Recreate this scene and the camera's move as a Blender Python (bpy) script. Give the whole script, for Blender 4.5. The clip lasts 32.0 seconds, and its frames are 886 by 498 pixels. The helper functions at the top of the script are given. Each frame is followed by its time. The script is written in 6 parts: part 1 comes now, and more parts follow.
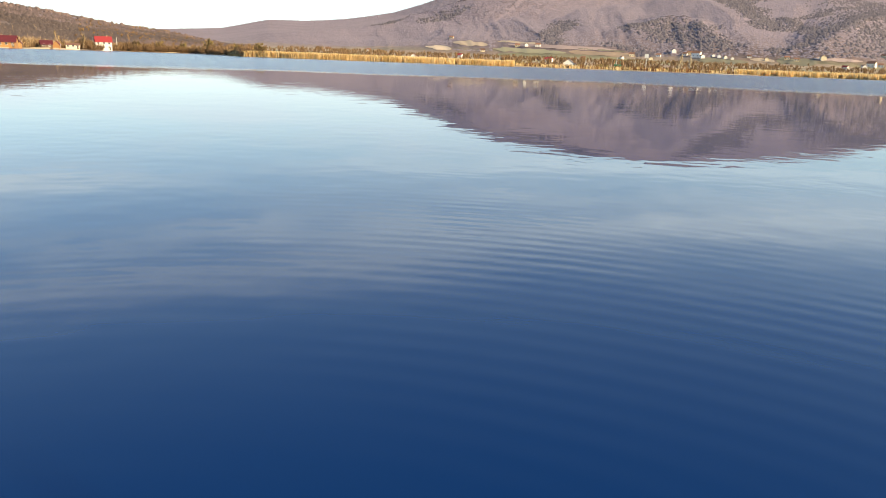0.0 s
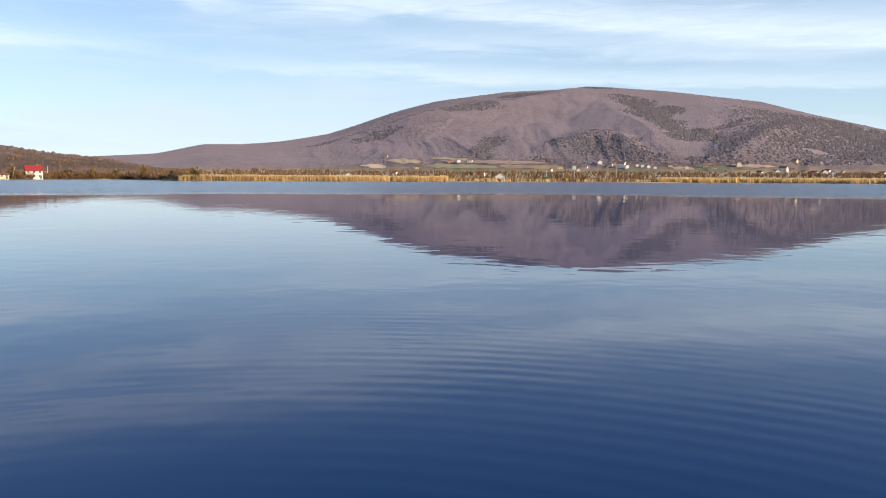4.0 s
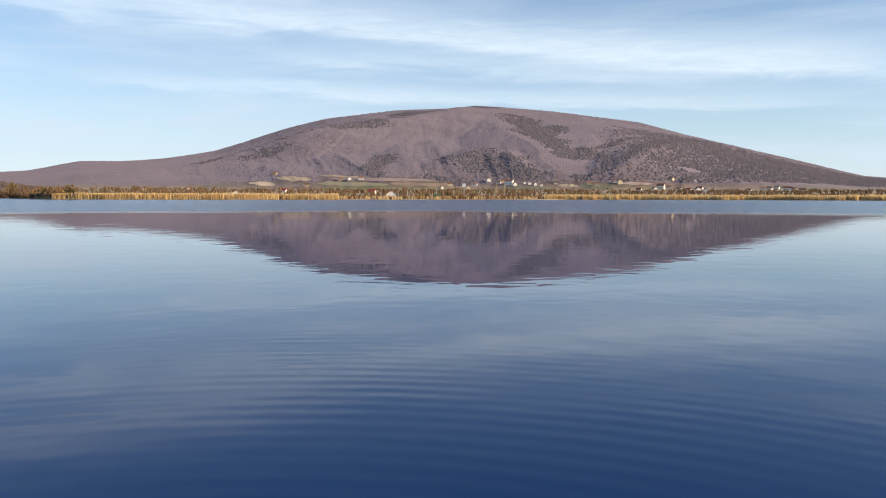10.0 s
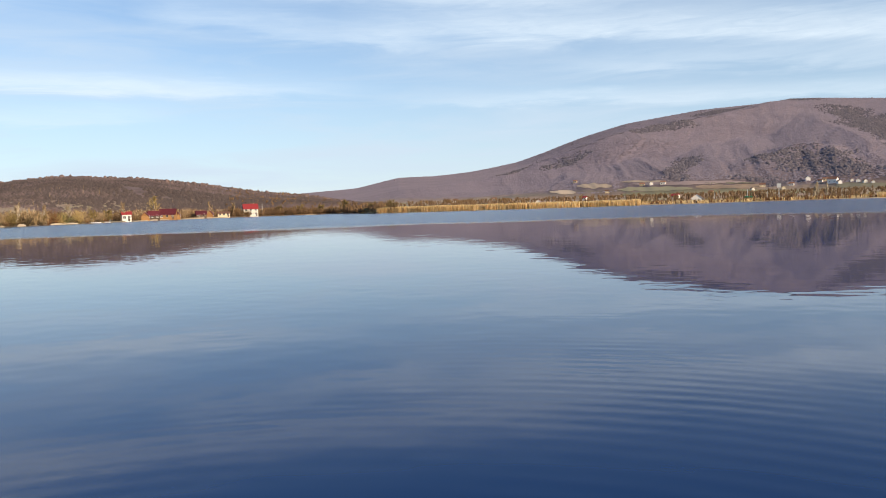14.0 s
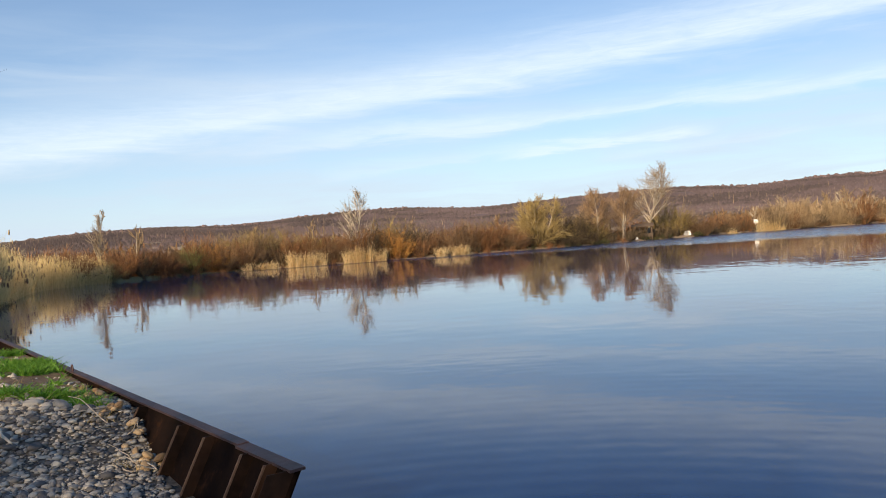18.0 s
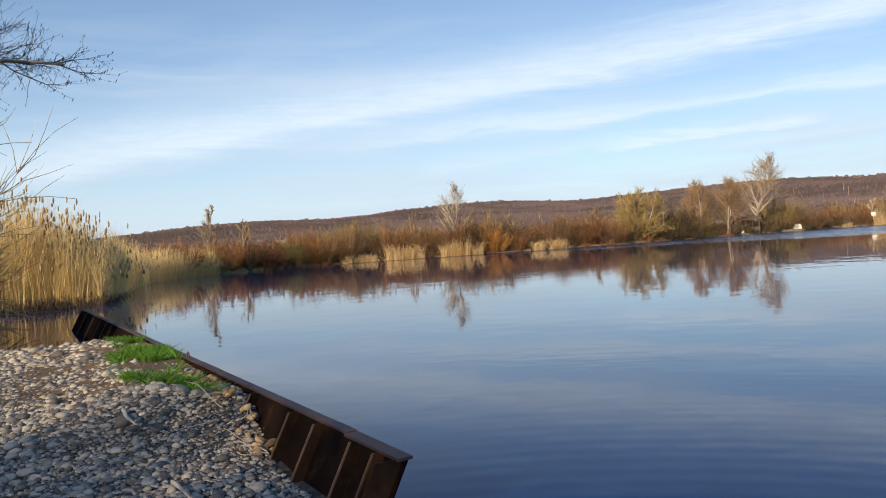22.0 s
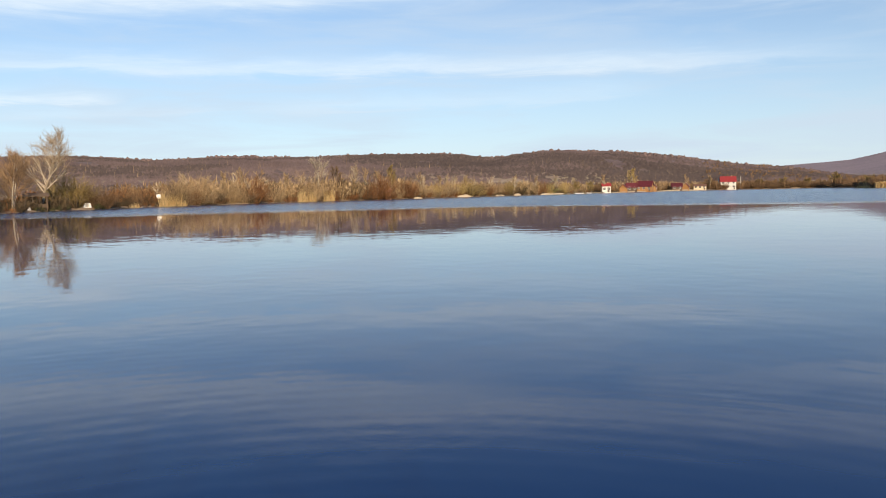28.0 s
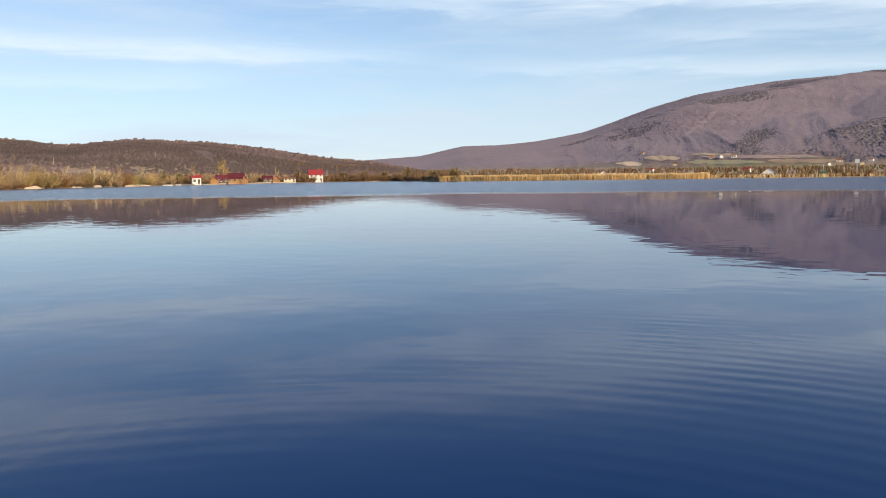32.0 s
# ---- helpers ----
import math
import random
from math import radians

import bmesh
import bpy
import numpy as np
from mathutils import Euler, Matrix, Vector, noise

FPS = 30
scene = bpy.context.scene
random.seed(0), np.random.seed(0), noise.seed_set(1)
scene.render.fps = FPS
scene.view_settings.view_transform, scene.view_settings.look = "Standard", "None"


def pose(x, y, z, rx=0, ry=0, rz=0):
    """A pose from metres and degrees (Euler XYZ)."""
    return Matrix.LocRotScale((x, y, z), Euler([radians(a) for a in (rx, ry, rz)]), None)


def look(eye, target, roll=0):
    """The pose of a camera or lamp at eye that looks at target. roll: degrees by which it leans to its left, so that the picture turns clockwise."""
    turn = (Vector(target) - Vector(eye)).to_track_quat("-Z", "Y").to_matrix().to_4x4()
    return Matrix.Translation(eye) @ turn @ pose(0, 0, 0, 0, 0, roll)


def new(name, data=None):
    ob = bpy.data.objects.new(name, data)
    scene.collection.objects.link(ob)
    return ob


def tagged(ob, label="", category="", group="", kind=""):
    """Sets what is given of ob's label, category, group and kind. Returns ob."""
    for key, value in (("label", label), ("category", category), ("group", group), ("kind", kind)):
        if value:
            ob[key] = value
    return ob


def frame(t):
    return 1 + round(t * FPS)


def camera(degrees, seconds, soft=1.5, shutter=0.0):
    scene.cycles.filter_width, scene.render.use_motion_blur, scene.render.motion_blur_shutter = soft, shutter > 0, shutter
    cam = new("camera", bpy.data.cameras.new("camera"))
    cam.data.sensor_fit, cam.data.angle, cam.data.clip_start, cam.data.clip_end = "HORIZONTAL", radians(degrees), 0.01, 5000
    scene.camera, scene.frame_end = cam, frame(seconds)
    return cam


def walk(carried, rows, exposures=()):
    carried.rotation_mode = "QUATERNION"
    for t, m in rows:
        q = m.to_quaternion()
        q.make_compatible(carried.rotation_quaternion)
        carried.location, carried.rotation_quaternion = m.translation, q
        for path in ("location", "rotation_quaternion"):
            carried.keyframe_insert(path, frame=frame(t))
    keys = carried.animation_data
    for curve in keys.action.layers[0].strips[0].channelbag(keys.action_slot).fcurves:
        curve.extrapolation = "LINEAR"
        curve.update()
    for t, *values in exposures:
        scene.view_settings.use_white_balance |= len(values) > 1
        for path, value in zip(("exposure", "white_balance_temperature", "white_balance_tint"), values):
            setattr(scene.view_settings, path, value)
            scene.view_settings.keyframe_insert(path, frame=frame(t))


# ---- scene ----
cam = camera(57.94, 32.0, soft=1.0)
walk(cam, [
    (0.0, pose(-0.000, 0.554, 2.0, 76.70, -2.08, 0.05)),
    (0.5, pose(0.001, 0.554, 2.0, 79.61, -1.86, -0.15)),
    (1.0, pose(0.004, 0.554, 2.0, 81.47, -1.75, -0.37)),
    (1.5, pose(0.014, 0.553, 2.0, 82.39, -1.93, -1.43)),
    (2.0, pose(0.031, 0.553, 2.0, 82.87, -2.06, -3.17)),
    (2.5, pose(0.039, 0.552, 2.0, 82.91, -1.69, -4.01)),
    (3.0, pose(0.040, 0.552, 2.0, 83.08, -1.14, -4.18)),
    (3.5, pose(0.042, 0.552, 2.0, 84.00, -0.67, -4.34)),
    (5.5, pose(0.049, 0.552, 2.0, 86.12, 0.42, -5.05)),
    (6.0, pose(0.050, 0.551, 2.0, 86.02, 0.44, -5.18)),
    (6.5, pose(0.058, 0.551, 2.0, 85.98, 0.37, -5.99)),
    (7.0, pose(0.070, 0.549, 2.0, 85.93, 0.33, -7.24)),
    (7.5, pose(0.083, 0.547, 2.0, 86.00, 0.16, -8.58)),
    (8.0, pose(0.092, 0.546, 2.0, 86.10, 0.17, -9.60)),
    (8.5, pose(0.098, 0.545, 2.0, 86.04, 0.10, -10.23)),
    (9.0, pose(0.102, 0.544, 2.0, 86.00, 0.10, -10.66)),
    (9.5, pose(0.109, 0.543, 2.0, 86.01, -0.01, -11.33)),
    (10.0, pose(0.118, 0.541, 2.0, 86.20, -0.12, -12.32)),
    (10.5, pose(0.125, 0.539, 2.0, 86.46, -0.06, -13.10)),
    (11.0, pose(0.126, 0.539, 2.0, 86.56, 0.15, -13.19)),
    (11.5, pose(0.122, 0.540, 2.0, 86.60, 0.51, -12.77)),
    (12.0, pose(0.096, 0.545, 2.0, 86.53, 0.95, -9.98)),
    (12.5, pose(0.060, 0.550, 2.0, 86.66, 1.15, -6.19)),
    (13.0, pose(0.015, 0.553, 2.0, 86.80, 1.24, -1.51)),
    (13.5, pose(-0.033, 0.553, 2.0, 86.86, 1.41, 3.46)),
    (15.5, pose(-0.286, 0.474, 2.0, 87.77, 2.27, 31.04)),
    (16.0, pose(-0.361, 0.420, 2.0, 87.78, 1.84, 40.71)),
    (16.5, pose(-0.422, 0.359, 2.0, 88.09, 2.17, 49.61)),
    (17.0, pose(-0.478, 0.280, 2.0, 88.29, 2.75, 59.67)),
    (17.5, pose(-0.527, 0.169, 2.0, 88.81, 3.05, 72.19)),
    (18.0, pose(-0.549, 0.070, 2.0, 89.53, 3.69, 82.73)),
    (18.5, pose(-0.554, 0.010, 2.0, 90.08, 4.21, 88.95)),
    (19.0, pose(-0.553, -0.024, 2.0, 90.27, 4.24, 92.53)),
    (19.5, pose(-0.552, -0.036, 2.0, 90.27, 4.15, 93.73)),
    (20.0, pose(-0.552, -0.039, 2.0, 90.17, 4.09, 94.09)),
    (20.5, pose(-0.552, -0.039, 2.0, 90.07, 4.01, 94.06)),
    (21.0, pose(-0.552, -0.037, 2.0, 89.95, 3.86, 93.84)),
    (21.5, pose(-0.553, -0.022, 2.0, 89.77, 3.64, 92.26)),
    (22.0, pose(-0.554, 0.003, 2.0, 89.50, 3.59, 89.64)),
    (22.5, pose(-0.552, 0.039, 2.0, 89.14, 3.45, 85.94)),
    (23.0, pose(-0.547, 0.083, 2.0, 88.61, 3.32, 81.33)),
    (23.5, pose(-0.538, 0.130, 2.0, 88.20, 3.25, 76.43)),
    (24.0, pose(-0.525, 0.176, 2.0, 87.78, 3.23, 71.47)),
    (24.5, pose(-0.512, 0.211, 2.0, 87.47, 3.20, 67.61)),
    (26.5, pose(-0.448, 0.325, 2.0, 86.61, 1.93, 54.00)),
    (27.0, pose(-0.425, 0.355, 2.0, 86.37, 1.59, 50.17)),
    (27.5, pose(-0.397, 0.386, 2.0, 86.12, 1.32, 45.80)),
    (28.0, pose(-0.370, 0.412, 2.0, 85.92, 1.10, 41.93)),
    (28.5, pose(-0.351, 0.428, 2.0, 85.74, 1.23, 39.37)),
    (29.0, pose(-0.327, 0.446, 2.0, 85.57, 1.36, 36.26)),
    (29.5, pose(-0.294, 0.469, 2.0, 85.56, 1.32, 32.02)),
    (30.0, pose(-0.255, 0.491, 2.0, 85.41, 1.02, 27.46)),
    (30.5, pose(-0.232, 0.503, 2.0, 85.21, 1.14, 24.78)),
    (31.0, pose(-0.204, 0.515, 2.0, 85.13, 1.21, 21.63)),
    (31.5, pose(-0.160, 0.530, 2.0, 85.07, 0.94, 16.81)),
    (32.0, pose(-0.128, 0.539, 2.0, 84.91, 0.68, 13.40)),
], exposures=[(0.0, 0.90, 7150, 4), (1.0, 0.44, 6700, 8), (2.0, 0.40, 6550, 10), (9.0, 0.30, 6500, 10), (13.0, 0.23, 6500, 10), (16.0, 0.2, 6500, 10), (20.0, 0.24, 6500, 10), (24.0, 0.12, 6500, 10), (28.0, 0.12, 6500, 10), (32.0, 0.22, 6500, 10)])

# ---------------------------------------------------------------- sky and sun
SUN_AZ, SUN_EL = -120.0, 22.0          # compass angle from the first view, counted to the left


def bearing(az, r, z=0.0):
    """The point at r metres from the viewer in the direction az (degrees, to the left)."""
    a = radians(az)
    return Vector((-r * math.sin(a), r * math.cos(a), z))


world = bpy.data.worlds.new("evening_sky")
scene.world = world
world.use_nodes = True
wn, wl = world.node_tree.nodes, world.node_tree.links
wn.clear()


def wmath(op, a, b=None, c=None):
    n = wn.new("ShaderNodeMath")
    n.operation = op
    for i, v in enumerate((a, b, c)):
        if v is None:
            continue
        if isinstance(v, (int, float)):
            n.inputs[i].default_value = v
        else:
            wl.new(v, n.inputs[i])
    return n.outputs[0]


sky = wn.new("ShaderNodeTexSky")
sky.sky_type, sky.sun_disc = "NISHITA", False
sky.sun_elevation, sky.sun_rotation = radians(SUN_EL), radians(-SUN_AZ)
sky.air_density, sky.dust_density, sky.ozone_density = 1.0, 0.0, 4.2
SKY_STRENGTH = 0.118
coords = wn.new("ShaderNodeTexCoord")
split = wn.new("ShaderNodeSeparateXYZ")
wl.new(coords.outputs["Generated"], split.inputs[0])
sx, sy, sz = split.outputs
el_out = wmath("MULTIPLY", wmath("ARCSINE", sz), 57.2958)
az_out = wmath("MULTIPLY", wmath("ARCTAN2", wmath("MULTIPLY", sx, -1.0), sy), 57.2958)
plane = wn.new("ShaderNodeCombineXYZ")            # a flat map of azimuth and height, stretched along the streaks
wl.new(wmath("MULTIPLY", az_out, 0.045), plane.inputs[0])
wl.new(wmath("MULTIPLY", el_out, 0.34), plane.inputs[1])


def wnoise(scale, detail, rough, dist=0.0):
    n = wn.new("ShaderNodeTexNoise")
    n.inputs["Scale"].default_value, n.inputs["Detail"].default_value = scale, detail
    n.inputs["Roughness"].default_value, n.inputs["Distortion"].default_value = rough, dist
    wl.new(plane.outputs[0], n.inputs["Vector"])
    return n.outputs["Fac"]


n_big, n_mid, n_fine = wnoise(0.8, 3, 0.5), wnoise(2.2, 5, 0.6, 0.6), wnoise(7.0, 5, 0.65, 0.8)
wobble = wmath("MULTIPLY", wmath("SUBTRACT", n_mid, 0.5), 2.2)


def streak(az0, az1, el0, el1, bow, width, strength):
    """A long band of thin cloud from (az0, el0) to (az1, el1), bowed upward by bow degrees."""
    u = wmath("DIVIDE", wmath("SUBTRACT", az_out, az0), az1 - az0)
    inside = wmath("MULTIPLY", wmath("SMOOTH_MIN", wmath("MULTIPLY", u, 6.0), 1.0, 0.3),
                   wmath("SMOOTH_MIN", wmath("MULTIPLY", wmath("SUBTRACT", 1.0, u), 6.0), 1.0, 0.3))
    inside = wmath("MAXIMUM", inside, 0.0)
    mid = wmath("ADD", wmath("MULTIPLY_ADD", u, el1 - el0, el0),
                wmath("MULTIPLY", wmath("MULTIPLY", u, wmath("SUBTRACT", 1.0, u)), 4.0 * bow))
    off = wmath("DIVIDE", wmath("SUBTRACT", wmath("ADD", el_out, wobble), mid), width)
    off = wmath("ADD", wmath("MULTIPLY", wmath("MAXIMUM", off, 0.0), 0.55), wmath("MULTIPLY", wmath("MINIMUM", off, 0.0), 1.35))      # feathered upward, crisper below
    body = wmath("EXPONENT", wmath("MULTIPLY", wmath("MULTIPLY", off, off), -1.0))
    broken = wmath("MULTIPLY_ADD", n_fine, 0.9, 0.4)
    return wmath("MULTIPLY", wmath("MULTIPLY", body, broken), wmath("MULTIPLY", inside, strength))


bands = [streak(16, -48, 12.6, 6.6, 0.9, 0.95, 0.66), streak(14, -42, 7.6, 5.7, 0.0, 0.45, 0.40), streak(2, -30, 9.4, 7.6, 0.4, 0.6, 0.30),
         streak(126, 30, 4.6, 14.6, 1.7, 1.25, 0.80), streak(101, 12, 7.0, 8.0, 1.0, 0.50, 0.62),
         streak(79, 63, 5.4, 6.4, 0.3, 0.24, 0.70), streak(92, 74, 4.9, 6.4, 0.1, 0.35, 0.26), streak(72, 56, 5.0, 5.6, 0.1, 0.30, 0.22),
         streak(57, 26, 5.6, 6.8, 0.0, 0.40, 0.28), streak(60, -8, 15.8, 13.8, 0.4, 1.0, 0.52),
         streak(30, 8, 13.2, 11.0, 0.3, 0.7, 0.35)]
cloud = bands[0]
for b in bands[1:]:
    cloud = wmath("ADD", cloud, b)
veil = wmath("MULTIPLY", wmath("MAXIMUM", wmath("SUBTRACT", wmath("MULTIPLY_ADD", n_big, 0.6, wmath("MULTIPLY", n_mid, 0.4)), 0.44), 0.0), 1.9)
low = wmath("MULTIPLY", wmath("EXPONENT", wmath("MULTIPLY", wmath("MAXIMUM", el_out, 0.0), -0.10)), 0.86)     # thin veil towards the horizon
low = wmath("MULTIPLY", low, wmath("SUBTRACT", 1.0, wmath("MULTIPLY", wmath("MINIMUM", wmath("MAXIMUM", wmath("MULTIPLY_ADD", az_out, -0.04, -0.4), 0.0), 1.0), 0.2)))      # thinner to the right
high = wmath("DIVIDE", wmath("MAXIMUM", wmath("SUBTRACT", el_out, 11.0), 0.0), 4.0)      # clearer overhead
clear = wmath("EXPONENT", wmath("MULTIPLY", wmath("MULTIPLY", high, high), -1.0))
veil = wmath("MINIMUM", wmath("ADD", wmath("MULTIPLY", veil, clear), low), 0.92)
cloud = wmath("MINIMUM", cloud, 0.85)
tint = wn.new("ShaderNodeMix")
tint.data_type = "RGBA"
wl.new(veil, tint.inputs[0])
wl.new(sky.outputs[0], tint.inputs[6])
tint.inputs[7].default_value = (4.9, 5.78, 6.75, 1)
bright = wn.new("ShaderNodeMix")
bright.data_type = "RGBA"
wl.new(cloud, bright.inputs[0])
wl.new(tint.outputs[2], bright.inputs[6])
bright.inputs[7].default_value = (6.5, 7.35, 8.0, 1)
bg = wn.new("ShaderNodeBackground")
bg.inputs[1].default_value = SKY_STRENGTH
wl.new(bright.outputs[2], bg.inputs[0])
wout = wn.new("ShaderNodeOutputWorld")
wl.new(bg.outputs[0], wout.inputs[0])

sun = new("sun", bpy.data.lights.new("sun", "SUN"))
sun.data.energy, sun.data.angle, sun.data.color = 5.0, radians(0.6), (1.0, 0.76, 0.49)
sun.matrix_world = look(bearing(SUN_AZ, 100, 100 * math.tan(radians(SUN_EL))), (0, 0, 0))

# ---------------------------------------------------------------- materials


def material(name, rough=0.8, metal=0.0):
    m = bpy.data.materials.new(name)
    m.use_nodes = True
    b = m.node_tree.nodes["Principled BSDF"]
    b.inputs["Roughness"].default_value, b.inputs["Metallic"].default_value = rough, metal
    return m, m.node_tree.nodes, m.node_tree.links, b


def noise_node(nodes, links, scale, detail=4, vector=None):
    n = nodes.new("ShaderNodeTexNoise")
    n.inputs["Scale"].default_value, n.inputs["Detail"].default_value = scale, detail
    if vector is not None:
        links.new(vector, n.inputs["Vector"])
    return n


def ramp_node(nodes, links, fac, stops):
    r = nodes.new("ShaderNodeValToRGB")
    els = r.color_ramp.elements
    while len(els) < len(stops):
        els.new(0.5)
    for e, (p, c) in zip(els, stops):
        e.position, e.color = p, (*c, 1)
    links.new(fac, r.inputs[0])
    return r.outputs[0]


def mix_node(nodes, links, fac, a, b, mode="MIX"):
    m = nodes.new("ShaderNodeMix")
    m.data_type, m.blend_type = "RGBA", mode
    for sock, v in ((m.inputs[0], fac), (m.inputs[6], a), (m.inputs[7], b)):
        if isinstance(v, (int, float)):
            sock.default_value = v
        elif isinstance(v, tuple):
            sock.default_value = (*v, 1)
        else:
            links.new(v, sock)
    return m.outputs[2]


def math_node(nodes, links, op, a, b=0.0):
    m = nodes.new("ShaderNodeMath")
    m.operation = op
    for i, v in enumerate((a, b)):
        if isinstance(v, (int, float)):
            m.inputs[i].default_value = v
        else:
            links.new(v, m.inputs[i])
    return m.outputs[0]


def bump_node(nodes, links, bsdf, height, strength, distance):
    b = nodes.new("ShaderNodeBump")
    b.inputs["Strength"].default_value, b.inputs["Distance"].default_value = strength, distance
    links.new(height, b.inputs["Height"])
    links.new(b.outputs[0], bsdf.inputs["Normal"])
    return b


def grained(name, dark, light, scale=6.0, rough=0.8, bump=0.3, distance=0.01, metal=0.0, per="object", spread=0.35):
    """A surface whose colour wanders between two tones at two scales, and from piece to piece."""
    m, nodes, links, b = material(name, rough, metal)
    pos = nodes.new("ShaderNodeNewGeometry")
    n1 = noise_node(nodes, links, scale, 5, pos.outputs["Position"])
    n2 = noise_node(nodes, links, scale * 0.13, 3, pos.outputs["Position"])
    rnd = nodes.new("ShaderNodeObjectInfo").outputs["Random"] if per == "object" else pos.outputs["Random Per Island"]
    f = math_node(nodes, links, "ADD", math_node(nodes, links, "MULTIPLY", n1.outputs[0], 0.7),
                  math_node(nodes, links, "MULTIPLY", n2.outputs[0], 0.5))
    f = math_node(nodes, links, "ADD", f, math_node(nodes, links, "MULTIPLY", math_node(nodes, links, "SUBTRACT", rnd, 0.5), spread * 2))
    links.new(ramp_node(nodes, links, f, [(0.25, dark), (0.85, light)]), b.inputs["Base Color"])
    if bump:
        bump_node(nodes, links, b, n1.outputs[0], bump, distance)
    return m


M_BARK = grained("grey_bark", (0.10, 0.075, 0.05), (0.34, 0.28, 0.20), 9, 0.9, 0.5, 0.02)
M_PALE = grained("pale_bark", (0.28, 0.23, 0.16), (0.62, 0.54, 0.42), 5, 0.85, 0.3, 0.02)
M_TAN = grained("tan_twigs", (0.19, 0.13, 0.07), (0.51, 0.375, 0.215), 2, 0.9, 0, per="island")
M_TWIG = grained("brown_twigs", (0.085, 0.052, 0.026), (0.28, 0.175, 0.09), 3, 0.9, 0, per="island")
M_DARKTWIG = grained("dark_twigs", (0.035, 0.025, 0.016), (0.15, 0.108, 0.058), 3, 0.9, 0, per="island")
M_REDTWIG = grained("reddish_twigs", (0.24, 0.15, 0.08), (0.48, 0.33, 0.19), 2, 0.9, 0, per="island")
M_YELLOWTWIG = grained("yellow_twigs", (0.26, 0.18, 0.06), (0.56, 0.43, 0.18), 2, 0.9, 0, per="island")
M_RUST = grained("rust_brown_twigs", (0.078, 0.037, 0.016), (0.31, 0.15, 0.06), 1.5, 0.9, 0, per="island")
M_ORANGE = grained("orange_twigs", (0.32, 0.145, 0.03), (0.58, 0.31, 0.08), 1.5, 0.9, 0, per="island")
M_OLIVE = grained("olive_twigs", (0.14, 0.10, 0.034), (0.38, 0.285, 0.11), 1.5, 0.9, 0, per="island")
M_WILLOW = grained("willow_twigs", (0.22, 0.175, 0.06), (0.60, 0.49, 0.20), 1.5, 0.8, 0, per="island")
M_GREENLEAF = grained("young_green_leaves", (0.12, 0.13, 0.035), (0.34, 0.33, 0.11), 2, 0.7, 0, per="island")
M_REED = grained("dry_reed", (0.66, 0.50, 0.21), (0.98, 0.81, 0.42), 2.2, 0.75, 0, per="island", spread=0.3)
M_REEDFAR = grained("pale_dry_reed", (0.62, 0.45, 0.20), (0.93, 0.75, 0.42), 0.6, 0.75, 0, per="island", spread=0.3)
M_PLUME = grained("reed_plume", (0.20, 0.13, 0.07), (0.46, 0.33, 0.18), 3, 0.95, 0, per="island")
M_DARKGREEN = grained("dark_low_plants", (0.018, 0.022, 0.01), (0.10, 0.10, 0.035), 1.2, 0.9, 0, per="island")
# mountain woods: base colour lifted and purpled to stand for distance haze
M_HAZYFOREST = grained("hazy_bare_forest", (0.190, 0.166, 0.196), (0.302, 0.255, 0.290), 0.012, 0.95, 0, per="island", spread=0.10)
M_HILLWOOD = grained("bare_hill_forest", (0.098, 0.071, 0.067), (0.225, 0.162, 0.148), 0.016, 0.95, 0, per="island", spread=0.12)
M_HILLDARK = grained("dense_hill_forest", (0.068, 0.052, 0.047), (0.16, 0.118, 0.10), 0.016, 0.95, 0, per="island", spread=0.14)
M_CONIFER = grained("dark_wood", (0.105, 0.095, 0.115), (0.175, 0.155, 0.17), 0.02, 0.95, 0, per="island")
M_PEBBLE = grained("river_pebble", (0.11, 0.106, 0.104), (0.46, 0.43, 0.37), 11, 0.75, 0.15, 0.004, per="island", spread=0.48)
M_PEBBLE_OB = grained("river_cobble", (0.12, 0.115, 0.11), (0.46, 0.43, 0.37), 11, 0.75, 0.15, 0.004, spread=0.55)
M_EARTH = grained("brown_earth", (0.07, 0.045, 0.028), (0.25, 0.17, 0.10), 7, 0.95, 0.7, 0.03)
M_GRASS = grained("fresh_grass", (0.06, 0.18, 0.014), (0.21, 0.42, 0.05), 3, 0.6, 0, per="island", spread=0.3)
M_DRYGRASS = grained("dry_grass", (0.22, 0.16, 0.07), (0.50, 0.40, 0.20), 3, 0.8, 0, per="island", spread=0.3)
M_WHITE = grained("white_render", (0.68, 0.66, 0.60), (0.84, 0.82, 0.77), 0.8, 0.85, 0.1, 0.01)
M_CREAM = grained("cream_render", (0.52, 0.42, 0.26), (0.76, 0.66, 0.47), 0.8, 0.85, 0.1, 0.01)
M_MAROON = grained("maroon_sheet_roof", (0.075, 0.012, 0.018), (0.16, 0.028, 0.034), 0.9, 0.6, 0.1, 0.01)
M_REDROOF = grained("red_sheet_roof", (0.19, 0.02, 0.022), (0.32, 0.04, 0.04), 0.9, 0.55, 0.1, 0.01)
M_BROWNROOF = grained("brown_tile_roof", (0.13, 0.07, 0.05), (0.32, 0.17, 0.11), 0.9, 0.8, 0.2, 0.02)
M_ORANGEWOOD = grained("orange_timber", (0.30, 0.15, 0.05), (0.52, 0.30, 0.12), 2.5, 0.7, 0.2, 0.01)
M_DARKWOOD = grained("dark_timber", (0.05, 0.035, 0.025), (0.16, 0.115, 0.08), 3, 0.85, 0.3, 0.01)
M_PINKBRICK = grained("pink_brick", (0.34, 0.19, 0.12), (0.62, 0.42, 0.30), 2.5, 0.9, 0.3, 0.01)
